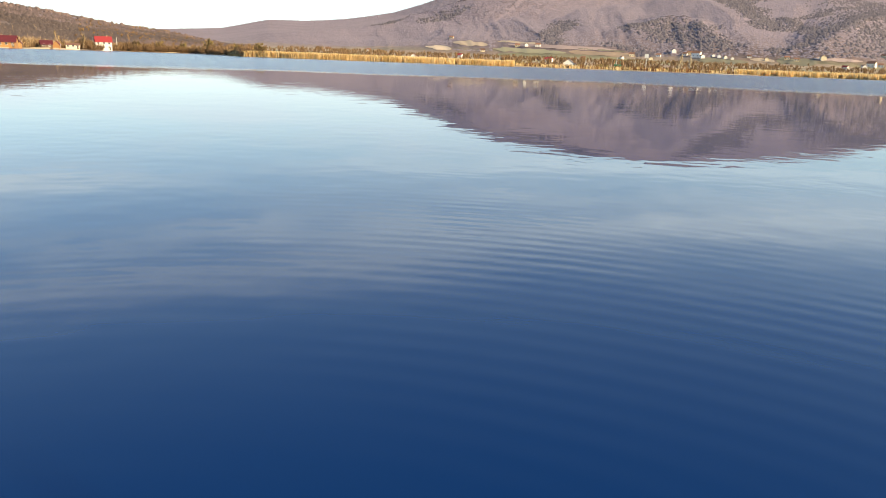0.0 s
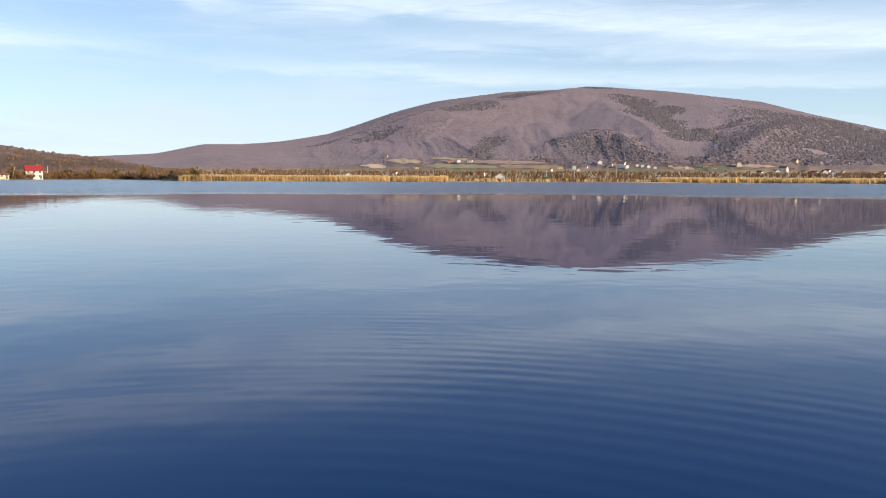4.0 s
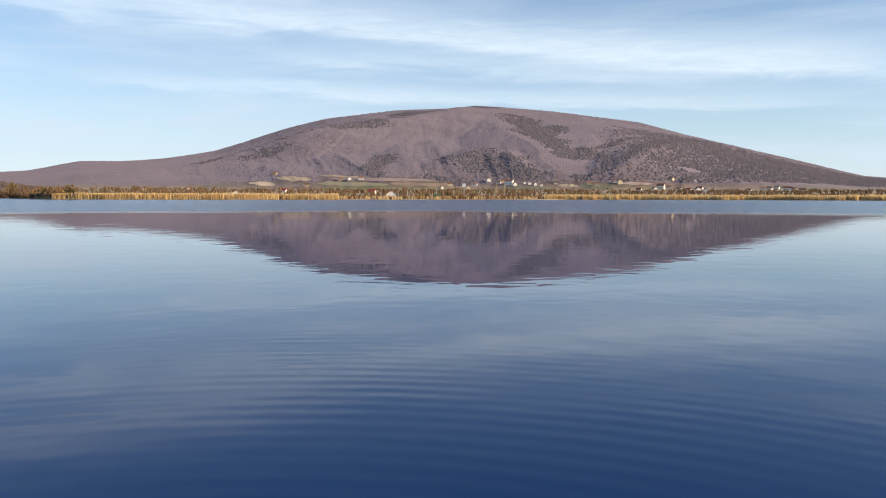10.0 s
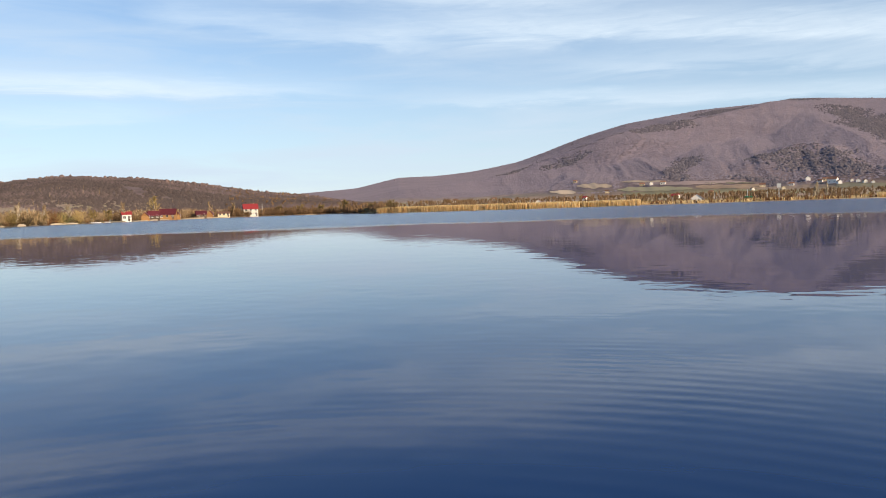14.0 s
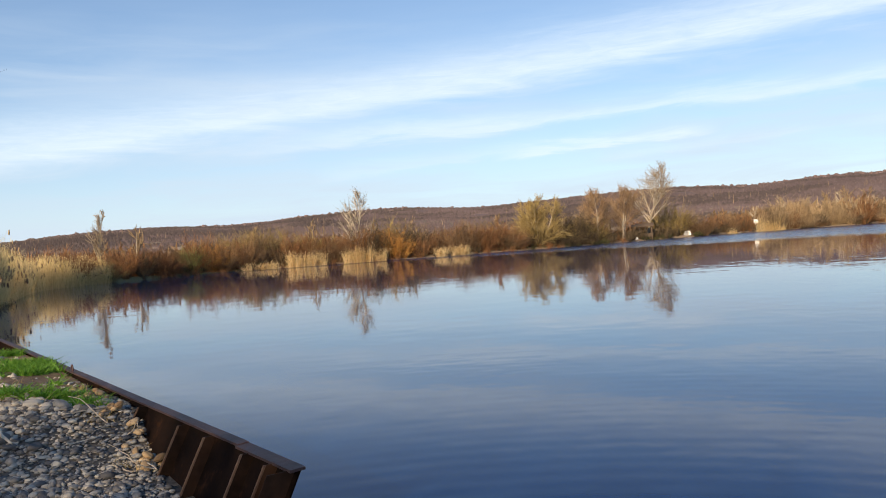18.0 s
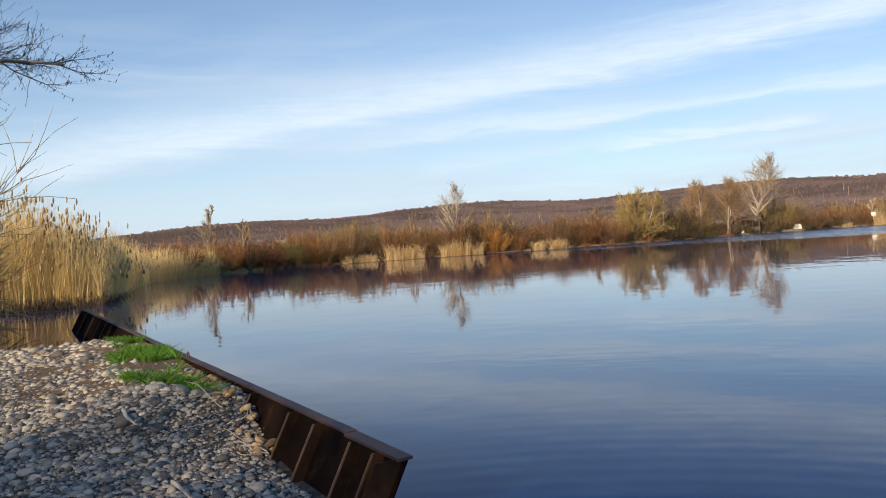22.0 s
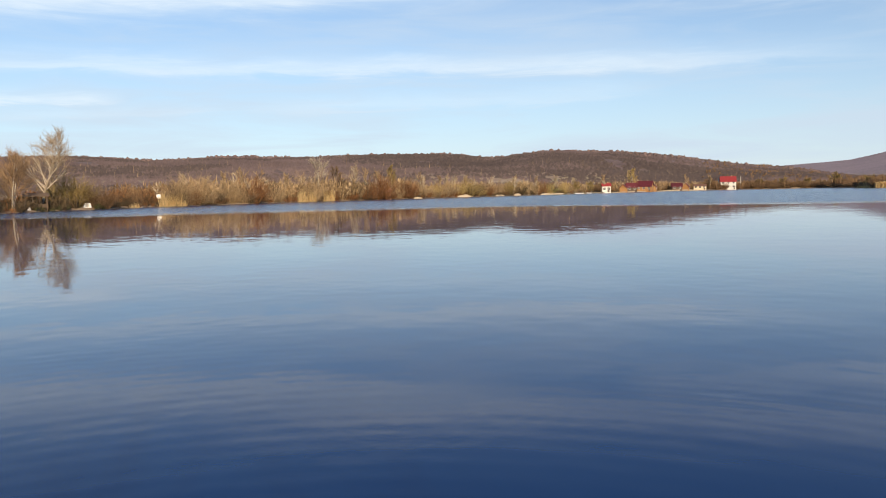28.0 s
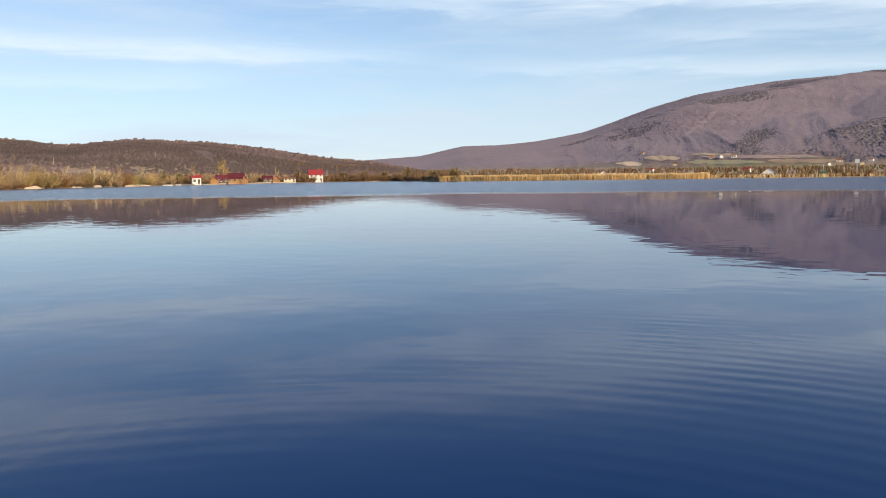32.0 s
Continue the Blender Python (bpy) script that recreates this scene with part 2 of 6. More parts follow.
M_GLASS = grained("dark_window_glass", (0.02, 0.025, 0.03), (0.05, 0.06, 0.07), 1, 0.1, 0)
M_STONE = grained("pale_bank_stone", (0.32, 0.26, 0.18), (0.60, 0.51, 0.37), 0.7, 0.9, 0.4, 0.05)
M_GREENMETAL = grained("green_painted_metal", (0.02, 0.16, 0.09), (0.05, 0.30, 0.17), 1, 0.5, 0)
M_CONCRETE = grained("grey_concrete", (0.30, 0.29, 0.27), (0.55, 0.53, 0.49), 1, 0.85, 0.2, 0.01)
M_WHITEPAINT = grained("white_paint", (0.72, 0.72, 0.70), (0.86, 0.86, 0.84), 3, 0.5, 0)
M_SAND = grained("bare_sand", (0.42, 0.31, 0.20), (0.66, 0.52, 0.36), 0.05, 0.95, 0)
M_STUBBLE = grained("stubble_field", (0.30, 0.22, 0.15), (0.52, 0.42, 0.30), 0.03, 0.95, 0)
M_MEADOW = grained("winter_green_meadow", (0.17, 0.16, 0.105), (0.31, 0.29, 0.18), 0.03, 0.95, 0)
M_PLOUGH = grained("ploughed_field", (0.24, 0.18, 0.17), (0.40, 0.31, 0.28), 0.03, 0.95, 0)
M_TANSTONE = grained("tan_stone", (0.22, 0.14, 0.07), (0.58, 0.42, 0.24), 9, 0.8, 0.2, 0.004, spread=0.4)
M_STICK = grained("bleached_driftwood", (0.36, 0.30, 0.23), (0.62, 0.55, 0.44), 20, 0.9, 0.3, 0.004)


def rusty_steel(name, rust):
    m, nodes, links, b = material(name, 0.62, 0.25 if rust < 0.5 else 0.0)
    pos = nodes.new("ShaderNodeNewGeometry").outputs["Position"]
    n1, n2 = noise_node(nodes, links, 3.0, 6, pos), noise_node(nodes, links, 26.0, 6, pos)
    f = math_node(nodes, links, "ADD", math_node(nodes, links, "MULTIPLY", n1.outputs[0], 0.75),
                  math_node(nodes, links, "MULTIPLY", n2.outputs[0], 0.35))
    # rust over 0.5 is the sheet: shade between the ribs put into its near-black
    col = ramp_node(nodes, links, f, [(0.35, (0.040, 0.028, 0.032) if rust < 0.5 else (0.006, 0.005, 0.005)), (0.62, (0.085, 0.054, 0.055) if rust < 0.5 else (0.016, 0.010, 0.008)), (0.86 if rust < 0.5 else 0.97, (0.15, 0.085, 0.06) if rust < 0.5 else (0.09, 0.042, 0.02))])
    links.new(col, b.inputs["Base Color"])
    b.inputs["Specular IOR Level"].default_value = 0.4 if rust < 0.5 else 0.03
    links.new(math_node(nodes, links, "ADD", math_node(nodes, links, "MULTIPLY", n2.outputs[0], 0.3), 0.45 if rust < 0.5 else 0.75), b.inputs["Roughness"])
    bump_node(nodes, links, b, n2.outputs[0], 0.4, 0.004)
    return m


def thin_leaf(m, share):
    """Lets light through thin dry blades."""
    nodes, links = m.node_tree.nodes, m.node_tree.links
    b, out = nodes["Principled BSDF"], nodes["Material Output"]
    tr = nodes.new("ShaderNodeBsdfTranslucent")
    links.new(b.inputs["Base Color"].links[0].from_socket, tr.inputs["Color"])
    mixer = nodes.new("ShaderNodeMixShader")
    mixer.inputs[0].default_value = share
    links.new(b.outputs[0], mixer.inputs[1])
    links.new(tr.outputs[0], mixer.inputs[2])
    links.new(mixer.outputs[0], out.inputs["Surface"])


for m in (M_REED, M_REEDFAR, M_GRASS, M_DRYGRASS):
    thin_leaf(m, 0.45)
M_SHADESTEEL = rusty_steel("rusty_steel", 0.6)
# ribs darkened as if in shade, flanges paler as if lit, both by colour
M_SHADERIB = grained("shade_dark_rusty_rib", (0.006, 0.004, 0.003), (0.05, 0.026, 0.015), 9, 0.8, 0.3, 0.004, 0.1)
M_LITFLANGE = grained("lit_rusty_edge", (0.06, 0.034, 0.022), (0.22, 0.13, 0.08), 18, 0.8, 0.3, 0.004, 0.1)
M_SHADERIB.node_tree.nodes["Principled BSDF"].inputs["Specular IOR Level"].default_value = 0.15
M_STEELCAP = rusty_steel("weathered_steel_edge", 0.0)


def water_material():
    m, nodes, links, b = material("lake_water", 0.03)
    b.inputs["Base Color"].default_value = (0.0003, 0.025, 0.118, 1)
    b.inputs["IOR"].default_value = 1.23
    geo = nodes.new("ShaderNodeNewGeometry")
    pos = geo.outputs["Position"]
    dist = nodes.new("ShaderNodeVectorMath")
    dist.operation = "LENGTH"
    links.new(pos, dist.inputs[0])
    d = dist.outputs["Value"]
    # long soft swell, short ripples, breeze out on the open lake, and rings running out from the bank
    swell = noise_node(nodes, links, 0.55, 2, pos).outputs[0]
    ripple = noise_node(nodes, links, 2.1, 3, pos).outputs[0]
    chop = noise_node(nodes, links, 1.25, 1, pos).outputs[0]
    patch = noise_node(nodes, links, 0.035, 2, pos).outputs[0]
    blotch = noise_node(nodes, links, 0.16, 2, pos).outputs[0]
    calm = math_node(nodes, links, "MULTIPLY", math_node(nodes, links, "SUBTRACT", blotch, 0.42), 6.0)
    calm = math_node(nodes, links, "MINIMUM", math_node(nodes, links, "MAXIMUM", calm, 0.0), 1.0)
    wave = nodes.new("ShaderNodeTexWave")
    wave.wave_type, wave.rings_direction, wave.wave_profile = "RINGS", "Z", "SIN"
    wave.inputs["Scale"].default_value, wave.inputs["Distortion"].default_value = 0.95, 1.4
    wave.inputs["Detail"].default_value, wave.inputs["Detail Scale"].default_value = 1.0, 0.25
    shift = nodes.new("ShaderNodeVectorMath")
    shift.operation = "SUBTRACT"
    links.new(pos, shift.inputs[0])
    shift.inputs[1].default_value = (-1.2, 0.6, 0)
    links.new(shift.outputs[0], wave.inputs["Vector"])
    part = nodes.new("ShaderNodeSeparateXYZ")
    links.new(pos, part.inputs[0])
    side = nodes.new("ShaderNodeMapRange")
    side.interpolation_type = "SMOOTHSTEP"
    side.inputs["From Min"].default_value, side.inputs["From Max"].default_value = -4.5, -1.5
    side.inputs["To Min"].default_value = 0.4
    links.new(part.outputs[0], side.inputs["Value"])
    fade = math_node(nodes, links, "MAXIMUM", math_node(nodes, links, "SUBTRACT", 1.0, math_node(nodes, links, "MULTIPLY", d, 0.055)), 0.0)
    h = math_node(nodes, links, "MULTIPLY", swell, 0.0050)
    h = math_node(nodes, links, "ADD", h, math_node(nodes, links, "MULTIPLY", math_node(nodes, links, "MULTIPLY", ripple, calm), 0.0022))
    h = math_node(nodes, links, "ADD", h, math_node(nodes, links, "MULTIPLY", chop, 0.0026))
    h = math_node(nodes, links, "ADD", h, math_node(nodes, links, "MULTIPLY", math_node(nodes, links, "MULTIPLY", wave.outputs["Fac"], math_node(nodes, links, "MULTIPLY", fade, math_node(nodes, links, "MULTIPLY", side.outputs[0], math_node(nodes, links, "MAXIMUM", calm, 0.15)))), 0.0017))
    breeze = nodes.new("ShaderNodeMapRange")
    breeze.interpolation_type = "SMOOTHSTEP"
    breeze.inputs["From Min"].default_value, breeze.inputs["From Max"].default_value = 108.0, 130.0
    links.new(math_node(nodes, links, "ADD", d, math_node(nodes, links, "MULTIPLY", patch, 30.0)), breeze.inputs["Value"])
    h = math_node(nodes, links, "ADD", h, math_node(nodes, links, "MULTIPLY", math_node(nodes, links, "MULTIPLY", ripple, breeze.outputs[0]), 0.16))
    links.new(math_node(nodes, links, "ADD", math_node(nodes, links, "MULTIPLY", breeze.outputs[0], 0.16), 0.008), b.inputs["Roughness"])
    bump_node(nodes, links, b, h, 1.0, 1.0)
    return m


def ground_material():
    m, nodes, links, b = material("meadow_and_leaf_litter", 0.95)
    pos = nodes.new("ShaderNodeNewGeometry").outputs["Position"]
    sep = nodes.new("ShaderNodeSeparateXYZ")
    links.new(pos, sep.inputs[0])
    n1, n2, n3 = noise_node(nodes, links, 0.012, 4, pos), noise_node(nodes, links, 0.11, 5, pos), noise_node(nodes, links, 1.1, 4, pos)
    vor = nodes.new("ShaderNodeTexVoronoi")
    vor.inputs["Scale"].default_value = 0.011
    links.new(pos, vor.inputs["Vector"])
    fields = ramp_node(nodes, links, vor.outputs["Color"], [(0.15, (0.30, 0.225, 0.165)), (0.45, (0.54, 0.44, 0.32)), (0.62, (0.20, 0.27, 0.09)), (0.85, (0.34, 0.25, 0.20))])
    rough = ramp_node(nodes, links, n2.outputs[0], [(0.3, (0.17, 0.12, 0.07)), (0.7, (0.38, 0.29, 0.17))])
    low = mix_node(nodes, links, n1.outputs[0], fields, rough)
    hazy_litter = ramp_node(nodes, links, n2.outputs[0], [(0.3, (0.205, 0.17, 0.20)), (0.7, (0.30, 0.246, 0.28))])
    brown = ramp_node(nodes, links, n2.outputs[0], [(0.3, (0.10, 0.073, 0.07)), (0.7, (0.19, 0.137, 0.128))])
    # past about 1.2 km the litter turns paler and purpler: haze in the colour
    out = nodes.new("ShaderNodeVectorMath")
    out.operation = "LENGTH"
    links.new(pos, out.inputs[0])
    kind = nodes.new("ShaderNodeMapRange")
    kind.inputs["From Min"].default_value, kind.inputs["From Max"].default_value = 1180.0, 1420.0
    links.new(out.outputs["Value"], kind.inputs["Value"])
    hazy_litter = mix_node(nodes, links, kind.outputs[0], brown, hazy_litter)
    hi = nodes.new("ShaderNodeMapRange")
    hi.inputs["From Min"].default_value, hi.inputs["From Max"].default_value = 12.0, 26.0
    links.new(math_node(nodes, links, "ADD", sep.outputs[2], math_node(nodes, links, "MULTIPLY", n1.outputs[0], 8.0)), hi.inputs["Value"])
    links.new(mix_node(nodes, links, hi.outputs[0], low, hazy_litter), b.inputs["Base Color"])
    bump_node(nodes, links, b, n3.outputs[0], 0.6, 0.15)
    return m


def gravel_bed_material():
    m, nodes, links, b = material("gravel_bed", 0.9)
    pos = nodes.new("ShaderNodeNewGeometry").outputs["Position"]
    vor = nodes.new("ShaderNodeTexVoronoi")
    vor.inputs["Scale"].default_value = 26.0
    links.new(pos, vor.inputs["Vector"])
    n1 = noise_node(nodes, links, 0.9, 4, pos)
    stone = ramp_node(nodes, links, vor.outputs["Color"], [(0.1, (0.04, 0.04, 0.038)), (0.9, (0.20, 0.19, 0.165))])
    links.new(mix_node(nodes, links, math_node(nodes, links, "MULTIPLY", n1.outputs[0], 0.6), stone, (0.07, 0.052, 0.036)), b.inputs["Base Color"])
    bump_node(nodes, links, b, vor.outputs["Distance"], -0.9, 0.02)
    return m


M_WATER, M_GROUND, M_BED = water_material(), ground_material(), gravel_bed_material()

# ---------------------------------------------------------------- mesh tools


class Soup:
    """Triangles gathered from many small pieces, then linked as one mesh."""

    def __init__(self):
        self.v, self.f, self.n = [], [], 0

    def add(self, v, f):
        self.v.append(np.asarray(v, float))
        self.f.append(np.asarray(f, int) + self.n)
        self.n += len(v)

    def mesh(self, name, mat, smooth=True):
        v, f = np.concatenate(self.v), np.concatenate(self.f)
        me = bpy.data.meshes.new(name)
        me.vertices.add(len(v))
        me.vertices.foreach_set("co", v.astype(np.float32).ravel())
        me.loops.add(len(f) * 3)
        me.loops.foreach_set("vertex_index", f.astype(np.int32).ravel())
        me.polygons.add(len(f))
        me.polygons.foreach_set("loop_start", np.arange(0, len(f) * 3, 3, dtype=np.int32))
        me.polygons.foreach_set("use_smooth", np.full(len(f), smooth))
        me.materials.append(mat)
        me.update(calc_edges=True)
        return me


def put(name, soup, mat, parent=None, label="", smooth=True):
    ob = new(name, soup.mesh(name, mat, smooth))
    if parent is not None:
        ob.parent = parent
    if label:
        ob["label"] = label
    return ob


def thing(name, m, label, category, group=""):
    """An Empty that carries the parts of one thing."""
    ob = new(name)
    ob.matrix_world = m
    return tagged(ob, label, category, group)


BOXF = [(0, 2, 1), (1, 2, 3), (4, 5, 6), (5, 7, 6), (0, 1, 4), (1, 5, 4), (2, 6, 3), (3, 6, 7), (0, 4, 2), (2, 4, 6), (1, 3, 5), (3, 7, 5)]


def box(soup, x0, x1, y0, y1, z0, z1):
    soup.add([(x, y, z) for z in (z0, z1) for y in (y0, y1) for x in (x0, x1)], BOXF)


def tube(soup, pts, radii, sides=5):
    pts, radii = np.asarray(pts, float), np.asarray(radii, float)
    n = len(pts)
    t = np.gradient(pts, axis=0)
    t /= np.linalg.norm(t, axis=1)[:, None] + 1e-9
    ref = np.array([0.0, 0.0, 1.0]) if abs(t[0][2]) < 0.8 else np.array([1.0, 0.0, 0.0])
    a = np.cross(t, ref)
    a /= np.linalg.norm(a, axis=1)[:, None] + 1e-9
    b = np.cross(t, a)
    ang = np.arange(sides) * 2 * np.pi / sides
    ring = a[:, None, :] * np.cos(ang)[None, :, None] + b[:, None, :] * np.sin(ang)[None, :, None]
    v = (pts[:, None, :] + ring * radii[:, None, None]).reshape(-1, 3)
    i, j = np.meshgrid(np.arange(n - 1), np.arange(sides), indexing="ij")
    p, q = (i * sides + j).ravel(), (i * sides + (j + 1) % sides).ravel()
    soup.add(v, np.concatenate([np.stack([p, q, q + sides], 1), np.stack([p, q + sides, p + sides], 1)]))


def lattice(ix, iy, seed):
    h = (ix * 374761393 + iy * 668265263 + seed * 974634541) & 0xFFFFFFFF
    h = ((h ^ (h >> 13)) * 1274126177) & 0xFFFFFFFF
    return ((h ^ (h >> 16)) & 0xFFFF) / 65535.0


def vnoise(x, y, seed=0):
    x, y = np.asarray(x, float), np.asarray(y, float)
    ix, iy = np.floor(x).astype(np.int64), np.floor(y).astype(np.int64)
    fx, fy = x - ix, y - iy
    fx, fy = fx * fx * (3 - 2 * fx), fy * fy * (3 - 2 * fy)
    a, b = lattice(ix, iy, seed), lattice(ix + 1, iy, seed)
    c, d = lattice(ix, iy + 1, seed), lattice(ix + 1, iy + 1, seed)
    return (a * (1 - fx) + b * fx) * (1 - fy) + (c * (1 - fx) + d * fx) * fy


def fbm(x, y, seed=0, octaves=4):
    s, amp, tot = 0.0, 1.0, 0.0
    for k in range(octaves):
        s = s + amp * vnoise(x * 2 ** k, y * 2 ** k, seed + k * 17)
        tot += amp
        amp *= 0.5
    return s / tot


def smooth(a, b, x):
    t = np.clip((np.asarray(x, float) - a) / (b - a), 0, 1)
    return t * t * (3 - 2 * t)


def soft(az, xs, ys):
    """A curve through a few fitted values, rounded between them."""
    az = np.asarray(az, float)
    return (np.interp(az - 1.0, xs, ys) + 2 * np.interp(az, xs, ys) + np.interp(az + 1.0, xs, ys)) / 4


# ---------------------------------------------------------------- lie of the land
SHORE_AZ = [-75, -55, -30, -20, -10, 5, 11, 14.6, 15.8, 20, 25, 30, 37, 43, 49, 55, 61, 66, 70, 75, 80, 87, 97, 102, 106, 110, 111.6, 126, 134]
SHORE_R = [3, 480, 474, 455, 410, 405, 412, 424, 552, 540, 480, 390, 309, 266, 230, 202, 180, 157, 140, 126, 119, 111, 106, 99, 91, 78, 45, 43, 3]
PEAK_AZ = [-64, -48, -40, -36.4, -31.6, -28.7, -26, -20, -16, -9, -4, -1, 1.4, 3.5, 6.7, 9.5, 12, 15, 20, 26]
PEAK_EL = [0.3, 0.7, 1.2, 2.2, 3.45, 4.2, 5.0, 5.85, 6.2, 5.95, 5.3, 4.5, 3.65, 2.95, 2.4, 2.15, 2.15, 1.45, 1.15, 0.7]
HILL_AZ = [14, 17, 20, 22.3, 25.6, 29, 34, 37, 38.5, 40.5, 47, 52, 57, 61, 66.5, 70, 75, 80, 87, 91, 97, 103, 107, 113, 126]
HILL_EL = [0.2, 0.6, 0.85, 1.1, 1.65, 2.0, 2.22, 1.93, 1.65, 2.08, 2.18, 2.03, 2.18, 1.88, 2.18, 2.13, 1.93, 1.73, 2.13, 1.93, 1.53, 1.63, 1.53, 1.0, 0.6]
PEAK_R, HILL_R = 2600.0, 1150.0


def shore(az):
    return soft(az, SHORE_AZ, SHORE_R) * (1 + 0.02 * (fbm(np.asarray(az) * 0.35, np.zeros_like(np.asarray(az, float)), 5, 3) - 0.5))


# crests of the mountain's spurs and the courses of its gullies: compass angle and the share of the way up
SPURS = [(44, 300, ((-14.9, 0.95), (-12.1, 0.76), (-9.7, 0.64), (-7.7, 0.60), (-5.7, 0.55), (-4.1, 0.50), (-1.7, 0.48), (1.7, 0.46), (3.6, 0.42), (6.5, 0.40), (9.5, 0.34))),
         (19, 230, ((-14.3, 0.88), (-16.1, 0.60), (-17.9, 0.43), (-19.3, 0.30), (-20.5, 0.15))),
         (17, 210, ((-20.1, 0.95), (-23.2, 0.80), (-24.6, 0.62), (-25.9, 0.48))),
         (27, 240, ((-31.0, 0.88), (-28.8, 0.60), (-27.4, 0.44), (-25.9, 0.27), (-24.8, 0.14))),
         (20, 180, ((-13.0, 0.25), (-14.9, 0.31), (-16.9, 0.30), (-18.5, 0.17))),
         (8, 177, ((-6.1, 0.98), (-7.3, 0.86), (-8.9, 0.70))),
         (8, 165, ((-10.5, 0.62), (-12.1, 0.40), (-13.0, 0.25))),
         (10, 189, ((-4.1, 0.50), (-5.4, 0.34), (-6.6, 0.16))),
         (9, 177, ((1.7, 0.46), (0.2, 0.30), (-1.4, 0.16))),
         (9, 189, ((-8.7, 0.62), (-9.4, 0.40), (-9.8, 0.18))),
         (10, 189, ((-22.0, 0.84), (-22.6, 0.55), (-23.0, 0.26), (-22.9, 0.12))),
         (9, 189, ((-31.0, 0.80), (-30.6, 0.50), (-29.6, 0.22))),
         (9, 202, ((-34.0, 0.70), (-33.6, 0.42), (-32.4, 0.18))),
         (12, 215, ((7.0, 0.55), (5.6, 0.40), (4.4, 0.22))),
         (11, 215, ((12.0, 0.60), (9.5, 0.45), (8.0, 0.25)))]
GULLIES = [(62, ((-17.3, 0.82), (-18.6, 0.68), (-18.5, 0.56), (-19.8, 0.48), (-20.8, 0.38), (-21.4, 0.30))), (42, ((-20.5, 0.73), (-18.9, 0.54))),
           (34, ((-24.0, 0.17), (-25.9, 0.34), (-27.6, 0.53))), (60, ((-11.9, 0.13), (-13.3, 0.13))), (66, ((-13.5, 0.26), (-16.1, 0.22), (-18.5, 0.15))),
           (50, ((-15.0, 0.29), (-17.6, 0.24))), (46, ((-9.5, 0.93), (-10.3, 0.80), (-10.9, 0.86))), (40, ((-22.6, 0.12), (-24.4, 0.15))), (30, ((-14.0, 0.96), (-15.6, 0.92))),
           (26, ((-5.0, 0.52), (-8.6, 0.57))), (34, ((-1.0, 0.42), (1.4, 0.40))), (40, ((-7.2, 0.12), (-8.0, 0.32))), (52, ((-30.0, 0.80), (-33.4, 0.55))), (60, ((-27.0, 0.30), (-31.0, 0.34), (-34.5, 0.30))),
           (24, ((-26.0, 0.62), (-23.8, 0.45))), (30, ((2.5, 0.52), (4.4, 0.40))), (34, ((-24.6, 0.20), (-22.4, 0.42)))]


def near_line(az, r, line):
    """Metres from a course on the mountainside, and how far along it the nearest point lies (0 to 1)."""
    x, y = az * 38.0, (r - 1000.0)
    best, at, n = np.full(np.shape(x), 1e9), np.zeros(np.shape(x)), len(line) - 1
    for k in range(n):
        (a0, s0), (a1, s1) = line[k], line[k + 1]
        p, q = np.array((a0 * 38.0, s0 * 1600.0)), np.array((a1 * 38.0, s1 * 1600.0))
        d = q - p
        u = np.clip(((x - p[0]) * d[0] + (y - p[1]) * d[1]) / (d @ d), 0, 1)
        m = np.hypot(x - p[0] - u * d[0], y - p[1] - u * d[1])
        at = np.where(m < best, (k + u) / n, at)
        best = np.minimum(best, m)
    return best, at


def relief(az, r):
    """Height of the spurs over the plain mountainside, in metres."""
    x, y = -r * np.sin(np.radians(az)), r * np.cos(np.radians(az))
    wx, wy = 1.6 * (fbm(x / 260, y / 260, 13, 3) - 0.5), 150 * (fbm(x / 260, y / 260, 14, 3) - 0.5)
    out = np.zeros(np.shape(az))
    for high, wide, line in SPURS:
        d, at = near_line(az + wx, r + wy, line)
        out = np.maximum(out, high * np.clip(1 - d / wide, 0, 1) ** 1.35 * (0.55 + 0.45 * np.sin(np.pi * np.clip(at, 0.06, 0.94))))
    # small flutes that run down every flank
    flute = 1 - np.abs(2 * fbm(az * 0.9 + 2.2 * wx + 3, r / 700, 17, 3) - 1)
    return out - 9 + 3 * (flute - 0.55) + 3 * (fbm(x / 90, y / 140, 21, 2) - 0.5)


def gully(az, r):
    """1 in the courses of the gullies, falling to 0 beside them."""
    x, y = -r * np.sin(np.radians(az)), r * np.cos(np.radians(az))
    wx, wy = 1.5 * (fbm(x / 120, y / 120, 25, 3) - 0.5), 110 * (fbm(x / 120, y / 120, 26, 3) - 0.5)
    out = np.zeros(np.shape(az))
    for wide, line in GULLIES:
        out = np.maximum(out, 1 - near_line(az + wx, r + wy, line)[0] / (wide * 1.15))
    return np.clip(out, 0, 1)


